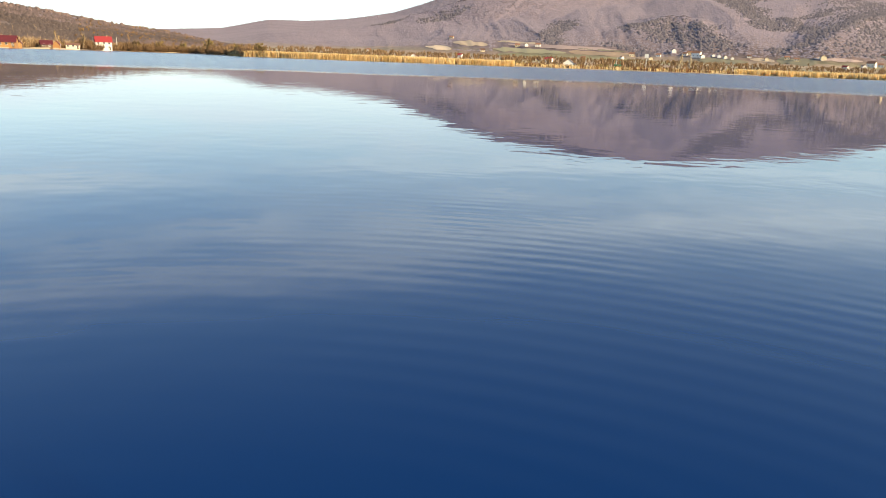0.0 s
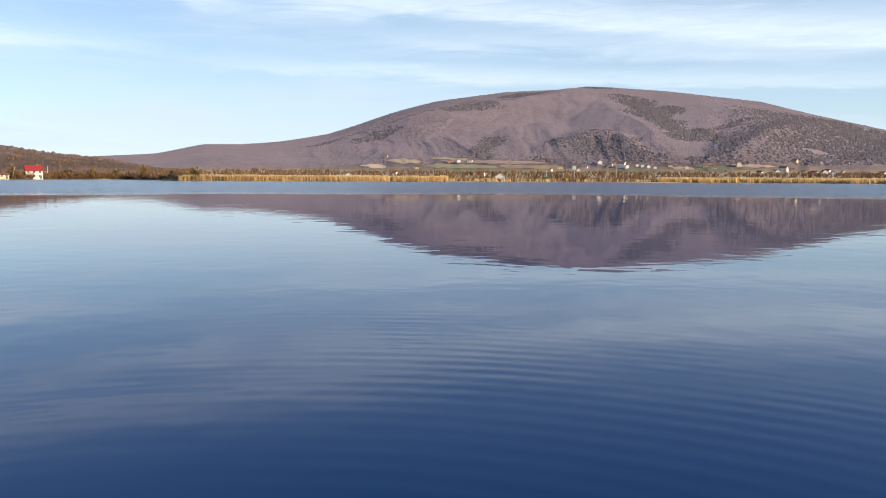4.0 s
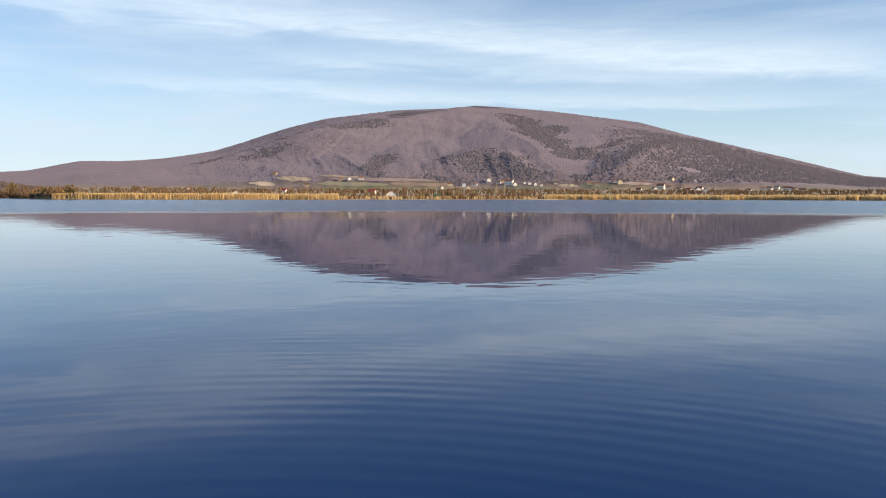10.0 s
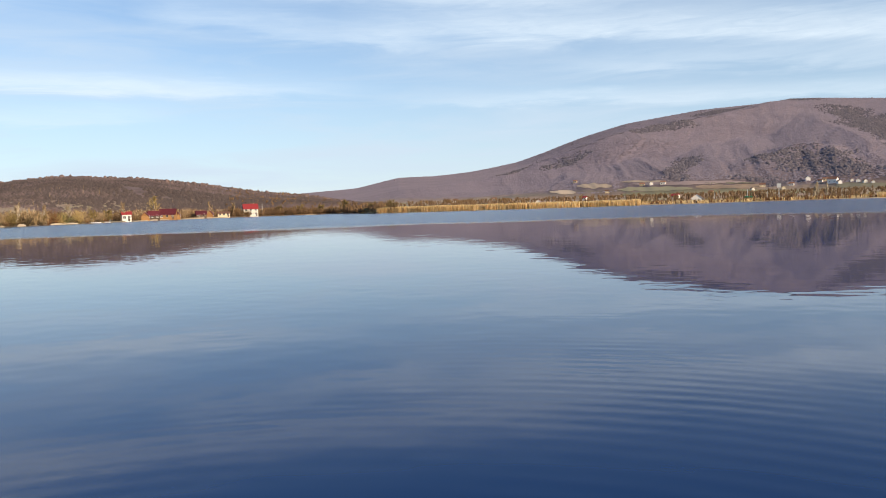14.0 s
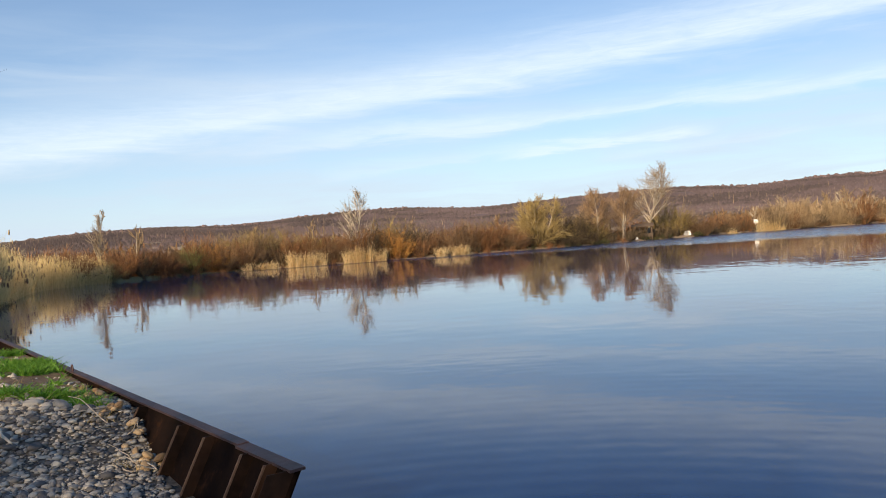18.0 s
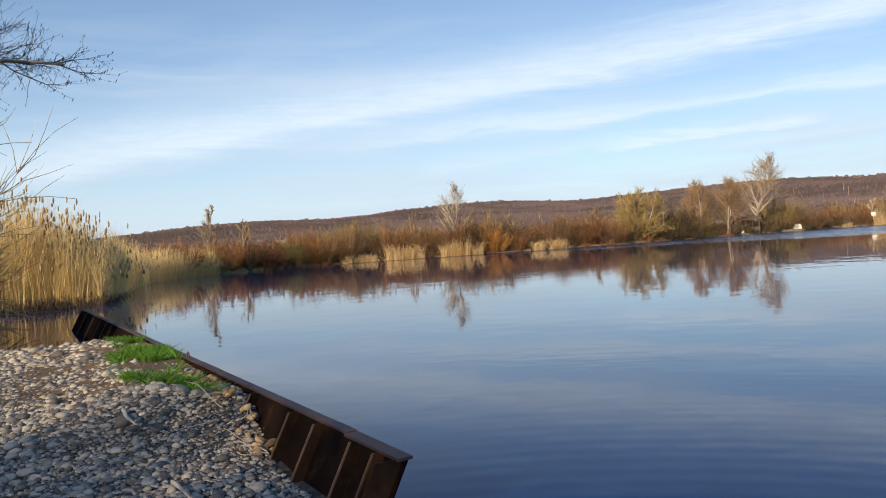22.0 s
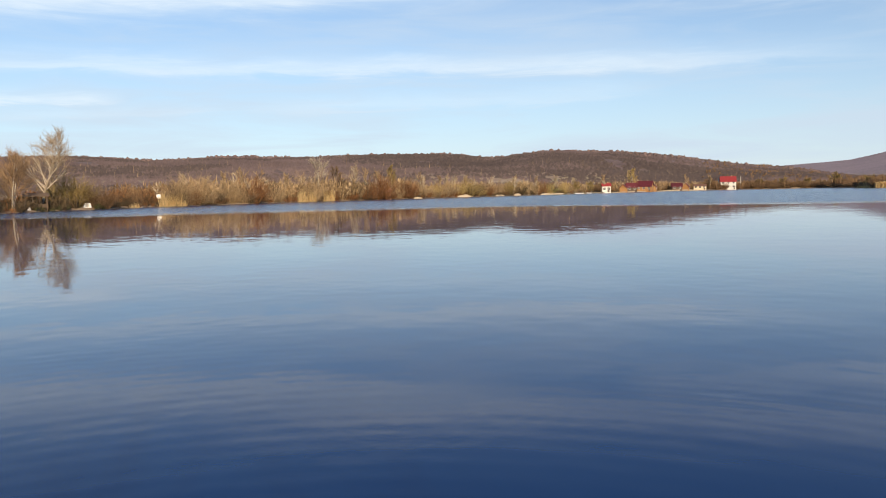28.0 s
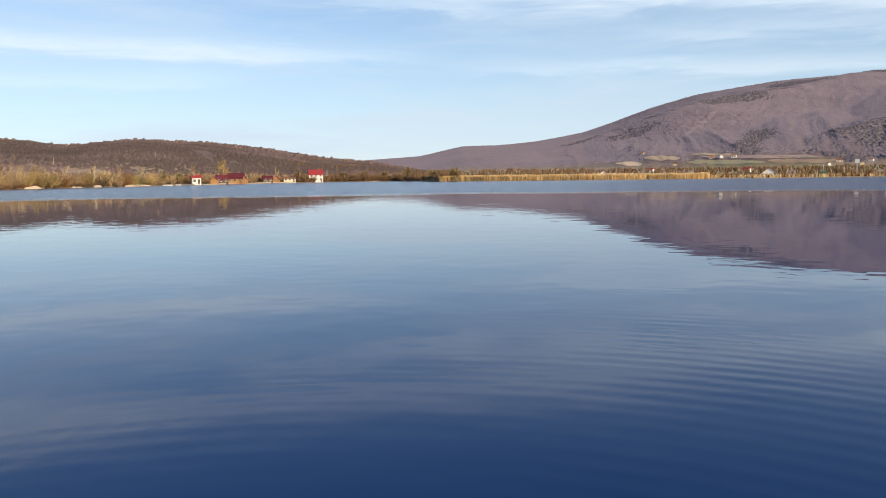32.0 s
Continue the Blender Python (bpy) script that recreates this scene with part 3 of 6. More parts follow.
def land(az, r):
    """Height of the ground over the lake, at az degrees and r metres."""
    az, r = np.asarray(az, float), np.asarray(r, float)
    x, y = -r * np.sin(np.radians(az)), r * np.cos(np.radians(az))
    R = shore(az)
    z = -1.4 + 1.75 * smooth(-5, 2.5, r - R)
    z = np.atleast_1d(z) + np.clip(r - R - 2, 0, 800) * 0.0135 * smooth(0, 300, r - R) + smooth(0, 8, r - R) * 0.35 * (fbm(x * 0.05, y * 0.05, 3) - 0.3)
    ph = 2 + PEAK_R * np.tan(np.radians(np.interp(az, PEAK_AZ, PEAK_EL) * 0.5 + soft(az, PEAK_AZ, PEAK_EL) * 0.5))
    s = np.clip((r - 1000) / (PEAK_R - 1000), 0, 1)
    low = (r > 990) & (r < 2650) & (az < 27)
    bumps = np.zeros(np.shape(z))
    bumps[low] = relief(np.broadcast_to(az, np.shape(z))[low], np.broadcast_to(r, np.shape(z))[low])
    peak = ph * (s ** 1.12) + np.minimum(ph / 200, 1.1) * bumps * np.clip(9 * s, 0, 1) * np.clip(7 * (1 - s), 0, 1) ** 0.8
    peak = peak * (1 - 0.5 * smooth(PEAK_R, 3600, r))
    hh = 2 + HILL_R * np.tan(np.radians(soft(az, HILL_AZ, HILL_EL)))
    foot = np.maximum(R + 130, 480.0)
    q = np.clip((r - foot) / np.maximum(HILL_R - foot, 50), 0, 1)
    spur = (1 - np.abs(2 * fbm(az * 0.11 + 0.8 * fbm(x / 300, y / 300, 24, 2), r / 190, 23, 3) - 1)) - 0.6
    hill = hh * q ** 1.1 + hh * 0.8 * spur * q * (1 - q) * 1.6
    hill = hill * (1 - 0.75 * smooth(HILL_R, 1800, r)) * smooth(12, 19, az) * (1 - smooth(128, 140, az))
    z = z + np.maximum(np.maximum(peak - 8, 0), np.maximum(hill - 1, 0))
    return z if np.ndim(r) else z[0]


def ground_sheet():
    az = np.concatenate([np.arange(-60, 130, 0.16), np.arange(130, 300, 2.0)])
    r = np.concatenate([np.linspace(2, 40, 12), np.linspace(42, 130, 45), np.linspace(134, 620, 80), np.linspace(640, 2700, 95), np.linspace(2800, 4700, 12)])
    A, Rr = np.meshgrid(az, r, indexing="ij")
    Z = land(A, Rr)
    v = np.stack([-Rr * np.sin(np.radians(A)), Rr * np.cos(np.radians(A)), Z], -1).reshape(-1, 3)
    na, nr = len(az), len(r)
    i, j = np.meshgrid(np.arange(na), np.arange(nr - 1), indexing="ij")
    p, q = (i * nr + j).ravel(), (((i + 1) % na) * nr + j).ravel()
    s = Soup()
    s.add(v, np.concatenate([np.stack([p, p + 1, q + 1], 1), np.stack([p, q + 1, q], 1)]))
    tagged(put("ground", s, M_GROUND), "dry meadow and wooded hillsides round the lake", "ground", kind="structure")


def lake():
    s = Soup()
    n = 96
    v = [(0, 0, 0)] + [(1300 * math.cos(2 * math.pi * k / n), 1300 * math.sin(2 * math.pi * k / n), 0) for k in range(n)]
    s.add(v, [(0, k + 1, (k + 1) % n + 1) for k in range(n)])
    tagged(put("water", s, M_WATER), "calm blue lake mirroring sky and hills", "lake", kind="structure")


ground_sheet()
lake()

# ---------------------------------------------------------------- plants
rng = np.random.default_rng(7)
ICO = np.array([(0, 1, 1.618), (0, -1, 1.618), (0, 1, -1.618), (0, -1, -1.618), (1, 1.618, 0), (-1, 1.618, 0), (1, -1.618, 0), (-1, -1.618, 0),
                (1.618, 0, 1), (-1.618, 0, 1), (1.618, 0, -1), (-1.618, 0, -1)]) / 1.902
ICOF = np.array([(0, 1, 8), (0, 9, 1), (0, 8, 4), (0, 4, 5), (0, 5, 9), (8, 1, 6), (8, 6, 10), (8, 10, 4), (4, 10, 2), (4, 2, 5), (5, 2, 11), (5, 11, 9),
                 (9, 11, 7), (9, 7, 1), (1, 7, 6), (3, 6, 7), (3, 7, 11), (3, 11, 2), (3, 2, 10), (3, 10, 6)])


def spread(soup, v, f, at, size, turn, jitter=0.0):
    """Many turned and scaled copies of one small piece, joined."""
    v, n, m = np.asarray(v, float), len(at), len(v)
    size = np.asarray(size, float)
    if size.ndim == 1:
        size = np.stack([size] * 3, 1)
    p = v[None] * size[:, None, :]
    if jitter:
        p = p * (1 + jitter * (rng.random((n, m, 1)) - 0.5) * 2)
    c, s = np.cos(turn)[:, None], np.sin(turn)[:, None]
    p = np.stack([p[..., 0] * c - p[..., 1] * s, p[..., 0] * s + p[..., 1] * c, p[..., 2]], -1) + at[:, None, :]
    soup.add(p.reshape(-1, 3), (np.asarray(f)[None] + (np.arange(n) * m)[:, None, None]).reshape(-1, 3))


def polar(az, r):
    return -r * np.sin(np.radians(az)), r * np.cos(np.radians(az))


def standing(az, r, lift=0.0):
    x, y = polar(az, r)
    return np.stack([x, y, land(az, r) + lift], 1)


def ribbons(soup, base, tip, width, sag=0.0, n=4):
    """Flat blades from base to tip that bend over at the top."""
    k = len(base)
    u = np.linspace(0, 1, n)
    side = rng.normal(size=(k, 3)) * (1, 1, 0.1)
    side /= np.linalg.norm(side, axis=1)[:, None]
    out = (tip - base) * (1, 1, 0)
    mid = base[:, None] + (tip - base)[:, None] * u[None, :, None] - out[:, None] * (u * (1 - u))[None, :, None] * 0.9
    mid[..., 2] -= np.asarray(sag).reshape(-1, 1) * (u ** 3)[None]
    w = np.asarray(width).reshape(-1, 1) * (1.0 - 0.85 * u[None] ** 1.5)
    a, b = mid - side[:, None] * w[..., None], mid + side[:, None] * w[..., None]
    v = np.stack([a, b], 2).reshape(-1, 3)
    i, j = np.meshgrid(np.arange(k), np.arange(n - 1), indexing="ij")
    p = ((i * n + j) * 2).ravel()
    soup.add(v, np.concatenate([np.stack([p, p + 1, p + 3], 1), np.stack([p, p + 3, p + 2], 1)]))


def bough(p, d, length, r, rnd, steps=5, droop=0.0, crook=0.22):
    """A crooked, tapering run of points."""
    pts, d = [np.array(p, float)], np.array(d, float)
    for k in range(steps):
        d = d + rnd.normal(size=3) * crook + np.array([0, 0, -droop])
        d /= np.linalg.norm(d)
        pts.append(pts[-1] + d * length / steps)
    return np.array(pts), np.linspace(r, r * 0.35, steps + 1), d


def tree_soups(seed, height, girth, limbs=9, forks=7, twigs=6, spread_deg=48, first=0.25, droop=0.0, buds=0, stems=1, reach=0.42, thin=1.0, rise=0.05, wild=0.42, crook=0.07, low=False, tw=0.24, fk=0.62, bud=0.019):
    """A bare tree: trunk, limbs that fork, and a crown of twigs. Returns the three soups."""
    rnd = np.random.default_rng(seed)
    trunk, limb_s, crown = Soup(), Soup(), Soup()
    for st in range(stems):
        lean = np.array([0, 0, 1.0]) if stems == 1 else np.array([math.cos(st * 2.4) * 0.3, math.sin(st * 2.4) * 0.3, 1.0])
        pts, rad, _ = bough((0.12 * st, 0.05 * st, -0.3), lean, height * 0.92 + 0.3, girth * (1 - 0.15 * st), rnd, 9, 0, 0.06)
        rad = np.linspace(girth, girth * 0.12, len(pts))
        rad[0] *= 1.35
        tube(trunk, pts, rad, 8)
        for i in range(limbs):
            u = first + (1 - first) * (i + rnd.random()) / limbs
            q = u * (len(pts) - 1)
            a = int(min(q, len(pts) - 2))
            p = pts[a] + (pts[a + 1] - pts[a]) * (q - a)
            az, tilt = rnd.random() * 6.283 + i * 2.4, radians(spread_deg * (0.75 + 0.5 * rnd.random()) * (1.15 - 0.5 * u))
            d = (math.cos(az) * math.sin(tilt), math.sin(az) * math.sin(tilt), math.cos(tilt))
            ln = height * reach * (1.15 - 0.75 * u) * (0.8 + 0.4 * rnd.random()) * (1.0 if low else min(1.0, 0.5 + 1.9 * (u - first)))
            lp, lr, _ = bough(p, d, ln, girth * 0.42 * (1.1 - 0.75 * u), rnd, 6, droop * 0.4 - rise, crook)
            lr = np.maximum(lr, 0.016 * thin)
            tube(limb_s, lp, lr, 5)
            for j in range(forks):
                b = 1 + (j * 5) // forks
                dd = lp[min(b + 1, 6)] - lp[b]
                dd = dd / np.linalg.norm(dd) + rnd.normal(size=3) * wild
                fp, fr, _ = bough(lp[b] + (lp[min(b + 1, 6)] - lp[b]) * rnd.random(), dd / np.linalg.norm(dd), ln * (fk - 0.04 * b) * (0.7 + 0.6 * rnd.random()), lr[b] * 0.5, rnd, 4, droop - rise, crook * 1.3)
                fr = np.maximum(fr, 0.010 * thin)
                tube(limb_s, fp, fr, 3)
                for k in range(twigs):
                    c = 1 + k % 4
                    dd = fp[min(c + 1, 4)] - fp[c - 1]
                    dd = dd / np.linalg.norm(dd) + rnd.normal(size=3) * wild * 1.1
                    tp, tr, _ = bough(fp[c], dd / np.linalg.norm(dd), ln * tw * (0.6 + 0.8 * rnd.random()), max(fr[c] * 0.55, 0.006 * thin), rnd, 3, droop * 1.5 - rise, 0.16)
                    tube(crown, tp, np.maximum(tr, 0.004 * thin), 3)
                    for m in range(buds):
                        w = tp[1 + m % 3] + rnd.normal(size=3) * 0.03
                        crown.add(ICO[[0, 3, 4, 7]] * bud * thin * (0.6 + rnd.random()) + w, [(0, 1, 2), (0, 2, 3), (0, 3, 1), (1, 3, 2)])
    return trunk, limb_s, crown


def tree(name, az, r, label, soups, mats, turn=0.0, group=""):
    p = bearing(az, r, float(land(az, r)))
    t = thing(name, pose(p.x, p.y, p.z, 0, 0, turn), label, "tree", group)
    for part_name, s, m in zip(("trunk", "limb_frame", "crown"), soups, mats):
        put(part_name, s, m, t)
    return t


def shrub_soup(seed, stems=34, twigs=8, flat=1.0, thick=1.0, fine=None):
    """A leafless bush one metre high: stems fanning from the root, with side twigs."""
    rnd = np.random.default_rng(seed)
    s = Soup()
    for i in range(stems):
        az, tilt = rnd.random() * 6.283, radians(6 + 44 * rnd.random() ** 0.8) * flat
        d = np.array((math.cos(az) * math.sin(tilt), math.sin(az) * math.sin(tilt), math.cos(tilt)))
        p0 = np.array((math.cos(az), math.sin(az), 0)) * 0.16 * rnd.random() + (0, 0, -0.03)
        ln = (0.65 + 0.42 * rnd.random()) * (1.0 if tilt < 0.6 else 0.82)
        pts, rad, _ = bough(p0, d, ln, 0.011 * thick, rnd, 4, 0.02, 0.13)
        tube(s, pts, rad, 3)
        for k in range(twigs):
            c = 1 + k % 4
            dd = pts[c] - pts[c - 1]
            dd = dd / np.linalg.norm(dd) + rnd.normal(size=3) * 0.5
            tp, tr, _ = bough(pts[c], dd / np.linalg.norm(dd), ln * 0.30 * (0.5 + rnd.random()), 0.006 * thick, rnd, 2 if fine is None else 3, 0.0, 0.16)
            tube(s if fine is None else fine, tp, tr, 3)
    return s


# ---------------------------------------------------------------- woods on the hillsides (past counting)


def woods():
    def scatter(n, az0, az1, r0, r1):
        az = az0 + (az1 - az0) * rng.random(n)
        r = np.sqrt(r0 ** 2 + (r1 ** 2 - r0 ** 2) * rng.random(n))
        return az, r

    # a bare crown far off: a low dome on a mountainside, a rounder head on the nearer hills
    a5 = np.arange(5) * 2 * np.pi / 5
    ring = np.stack([np.cos(a5), np.sin(a5), a5 * 0], 1)
    CV, CF = np.concatenate([ring, [(0, 0, 1.0)]]), np.array([(k, (k + 1) % 5, 5) for k in range(5)])
    DV = np.concatenate([ring * 0.55, ring * (1, 1, 0) + (0, 0, 0.5), ring * 0.55 + (0, 0, 0.9), [(0, 0, 1.05)]])
    DF = np.array([f for k in range(5) for j in (0, 5) for f in ((j + k, j + (k + 1) % 5, j + 5 + (k + 1) % 5), (j + k, j + 5 + (k + 1) % 5, j + 5 + k))] + [(10 + k, 10 + (k + 1) % 5, 15) for k in range(5)])
    near, thick, dark, far = Soup(), Soup(), Soup(), Soup()
    az, r = scatter(150000, 13, 127, 250, 1240)
    keep = (r > np.maximum(shore(az) + 110, 330)) & (land(az, r) > 4.5) & (fbm(az * 0.5, r / 60, 41, 3) > 0.30)
    az, r = az[keep], r[keep]
    at = standing(az, r, -0.4)
    w = (1.5 + 1.3 * rng.random(len(az))) * (0.7 + 0.3 * smooth(480, 800, r))
    dense = fbm(az * 0.10 + 3 * fbm(az * 0.05, r / 300, 44, 2), r / 75, 45, 3) + 0.16 * (rng.random(len(az)) - 0.5) > 0.52
    size, turn = np.stack([w, w, w * 0.95], 1), rng.random(len(az)) * 6.28
    spread(near, CV, CF, at[~dense], size[~dense], turn[~dense], 0.2)
    spread(thick, CV, CF, at[dense], size[dense] * 1.1, turn[dense], 0.2)
    # rounder heads along the crest
    az, r = scatter(2600, 15, 126, 1060, 1200)
    w = 1.5 + 2.2 * rng.random(len(az)) ** 1.5
    spread(near, DV, DF, standing(az, r, -0.6), np.stack([w, w, w * (0.9 + 0.4 * rng.random(len(az)))], 1), rng.random(len(az)) * 6.28, 0.22)
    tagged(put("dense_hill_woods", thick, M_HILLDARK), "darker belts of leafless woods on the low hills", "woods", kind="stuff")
    # pale stems that show between the crowns of the nearer slopes
    az, r = scatter(1100, 14, 112, 300, 820)
    keep = (r > np.maximum(shore(az) + 120, 380)) & (fbm(az * 0.4, r / 80, 42, 3) > 0.5)
    az, r = az[keep], r[keep]
    base = standing(az, r, -0.3)
    stems = Soup()
    ribbons(stems, base, base + np.stack([rng.normal(size=len(az)) * 0.6, rng.normal(size=len(az)) * 0.6, 4 + 4 * rng.random(len(az))], 1), 0.10 + 0.08 * rng.random(len(az)), n=3)
    tagged(put("pale_stems", stems, M_TAN, smooth=False), "pale bare stems among the hillside woods", "woods", kind="stuff")
    az, r = scatter(215000, -56, 26, 950, 2680)
    zz = land(az, r)
    el = np.degrees(np.arctan2(zz - 2, r))
    keep = (zz > 13 + 14 * fbm(az * 0.3, r / 150, 43, 3)) & (fbm(az * 0.9, r / 120, 47, 3) > 0.20) & ~in_field(az, el)
    az, r = az[keep], r[keep]
    at = standing(az, r, 0.0)
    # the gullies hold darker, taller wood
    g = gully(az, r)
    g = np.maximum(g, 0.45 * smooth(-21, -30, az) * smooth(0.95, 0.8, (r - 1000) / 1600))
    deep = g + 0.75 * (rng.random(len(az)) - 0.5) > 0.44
    w = 1.9 + 1.5 * rng.random(len(az))
    sz = np.stack([w, w, w * 0.5], 1)
    turn = rng.random(len(az)) * 6.28
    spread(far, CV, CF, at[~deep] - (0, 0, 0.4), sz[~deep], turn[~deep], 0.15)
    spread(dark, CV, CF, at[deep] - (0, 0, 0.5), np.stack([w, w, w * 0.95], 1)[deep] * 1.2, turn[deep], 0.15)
    az, r = scatter(900, -38, 14, 2480, 2640)
    w = 1.4 + 1.8 * rng.random(len(az)) ** 2
    spread(far, DV, DF, standing(az, r, -1.0), np.stack([w, w, w], 1), rng.random(len(az)) * 6.28, 0.2)
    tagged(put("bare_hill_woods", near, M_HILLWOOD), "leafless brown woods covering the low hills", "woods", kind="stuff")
    tagged(put("bare_mountain_woods", far, M_HAZYFOREST), "leafless woods on the mountain, distance haze put into their purplish colour", "woods", kind="stuff")
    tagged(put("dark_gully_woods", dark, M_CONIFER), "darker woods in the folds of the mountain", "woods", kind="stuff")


# open fields at the mountain's foot: compass angles, heights over the eye in degrees, cover
FIELDS = [(1.3, -0.5, 0.66, 0.95, "sand", "bare sandy cutting at the mountain's foot"), (-0.6, -3.0, 0.98, 1.34, "stubble", "pale stubble field at the mountain's foot"), (-3.4, -8.4, 0.66, 0.96, "green", "greenish winter field at the mountain's foot"),
          (-4.4, -11.8, 1.0, 1.26, "plough", "pinkish ploughed field at the mountain's foot"), (-3.6, -6.6, 1.28, 1.42, "stubble", "pale strip of stubble beside the village"), (-8.6, -13.0, 0.62, 0.96, "stubble", "pale stubble field below the village"),
          (-9.2, -12.4, 0.98, 1.08, "green", "strip of winter green below the village"), (-17.2, -20.3, 0.42, 0.74, "green", "green meadow below the village"), (-22.0, -24.4, 0.46, 0.92, "green", "green meadow below the village"),
          (-20.4, -21.9, 0.60, 0.84, "stubble", "pale stubble field below the village"), (-24.2, -27.0, 0.76, 0.98, "plough", "pinkish ploughed field at the mountain's foot")]


def in_field(az, el):
    out = np.zeros(np.shape(az), bool)
    for a1, a0, e0, e1, *_ in FIELDS:
        out |= (az > a0 - 0.1) & (az < a1 + 0.1) & (el > e0 - 0.22) & (el < e1 + 0.03)
    return out


def fields():
    """Sheets laid close over the ground, with ragged edges."""
    for a1, a0, e0, e1, cover, label in FIELDS:
        az = np.linspace(a0, a1, 24)
        rr = np.arange(620, 1900, 3.0)
        Z = land(*np.meshgrid(az, rr, indexing="ij"))
        el = np.maximum.accumulate(np.degrees(np.arctan2(Z - 2.0, rr[None])), axis=1)
        rows = []
        for k in range(24):
            edge = 0.05 * (float(fbm(az[k] * 2.0, 0.3, 31, 3)) - 0.5) * 2
            slope = 0.10 * (k / 23 - 0.5)
            tip = min(1.0, 0.25 + 5 * min(k, 23 - k) / 23)
            c, half = (e0 + e1) / 2 + slope + edge, (e1 - e0) / 2 * tip * (0.25 + 1.1 * float(fbm(az[k] * 2.2, e0 * 9, 33, 3)))
            lo, hi = np.interp([c - half, c + half], el[k] + np.arange(len(rr)) * 1e-6, rr)
            rows.append(np.linspace(lo, max(hi, lo + 2), 9))
        Rr = np.array(rows)
        A = np.repeat(az[:, None], 9, 1)
        x, y = polar(A, Rr)
        v = np.stack([x, y, land(A, Rr) + 0.4], -1).reshape(-1, 3)
        i, j = np.meshgrid(np.arange(23), np.arange(8), indexing="ij")
        p = (i * 9 + j).ravel()
        s = Soup()
        s.add(v, np.concatenate([np.stack([p, p + 10, p + 9], 1), np.stack([p, p + 1, p + 10], 1)]))
        tagged(put("field", s, {"sand": M_SAND, "stubble": M_STUBBLE, "green": M_MEADOW, "plough": M_PLOUGH}[cover]), label, "field", kind="structure")


fields()
woods()


# ---------------------------------------------------------------- scrub and reeds on the far shore


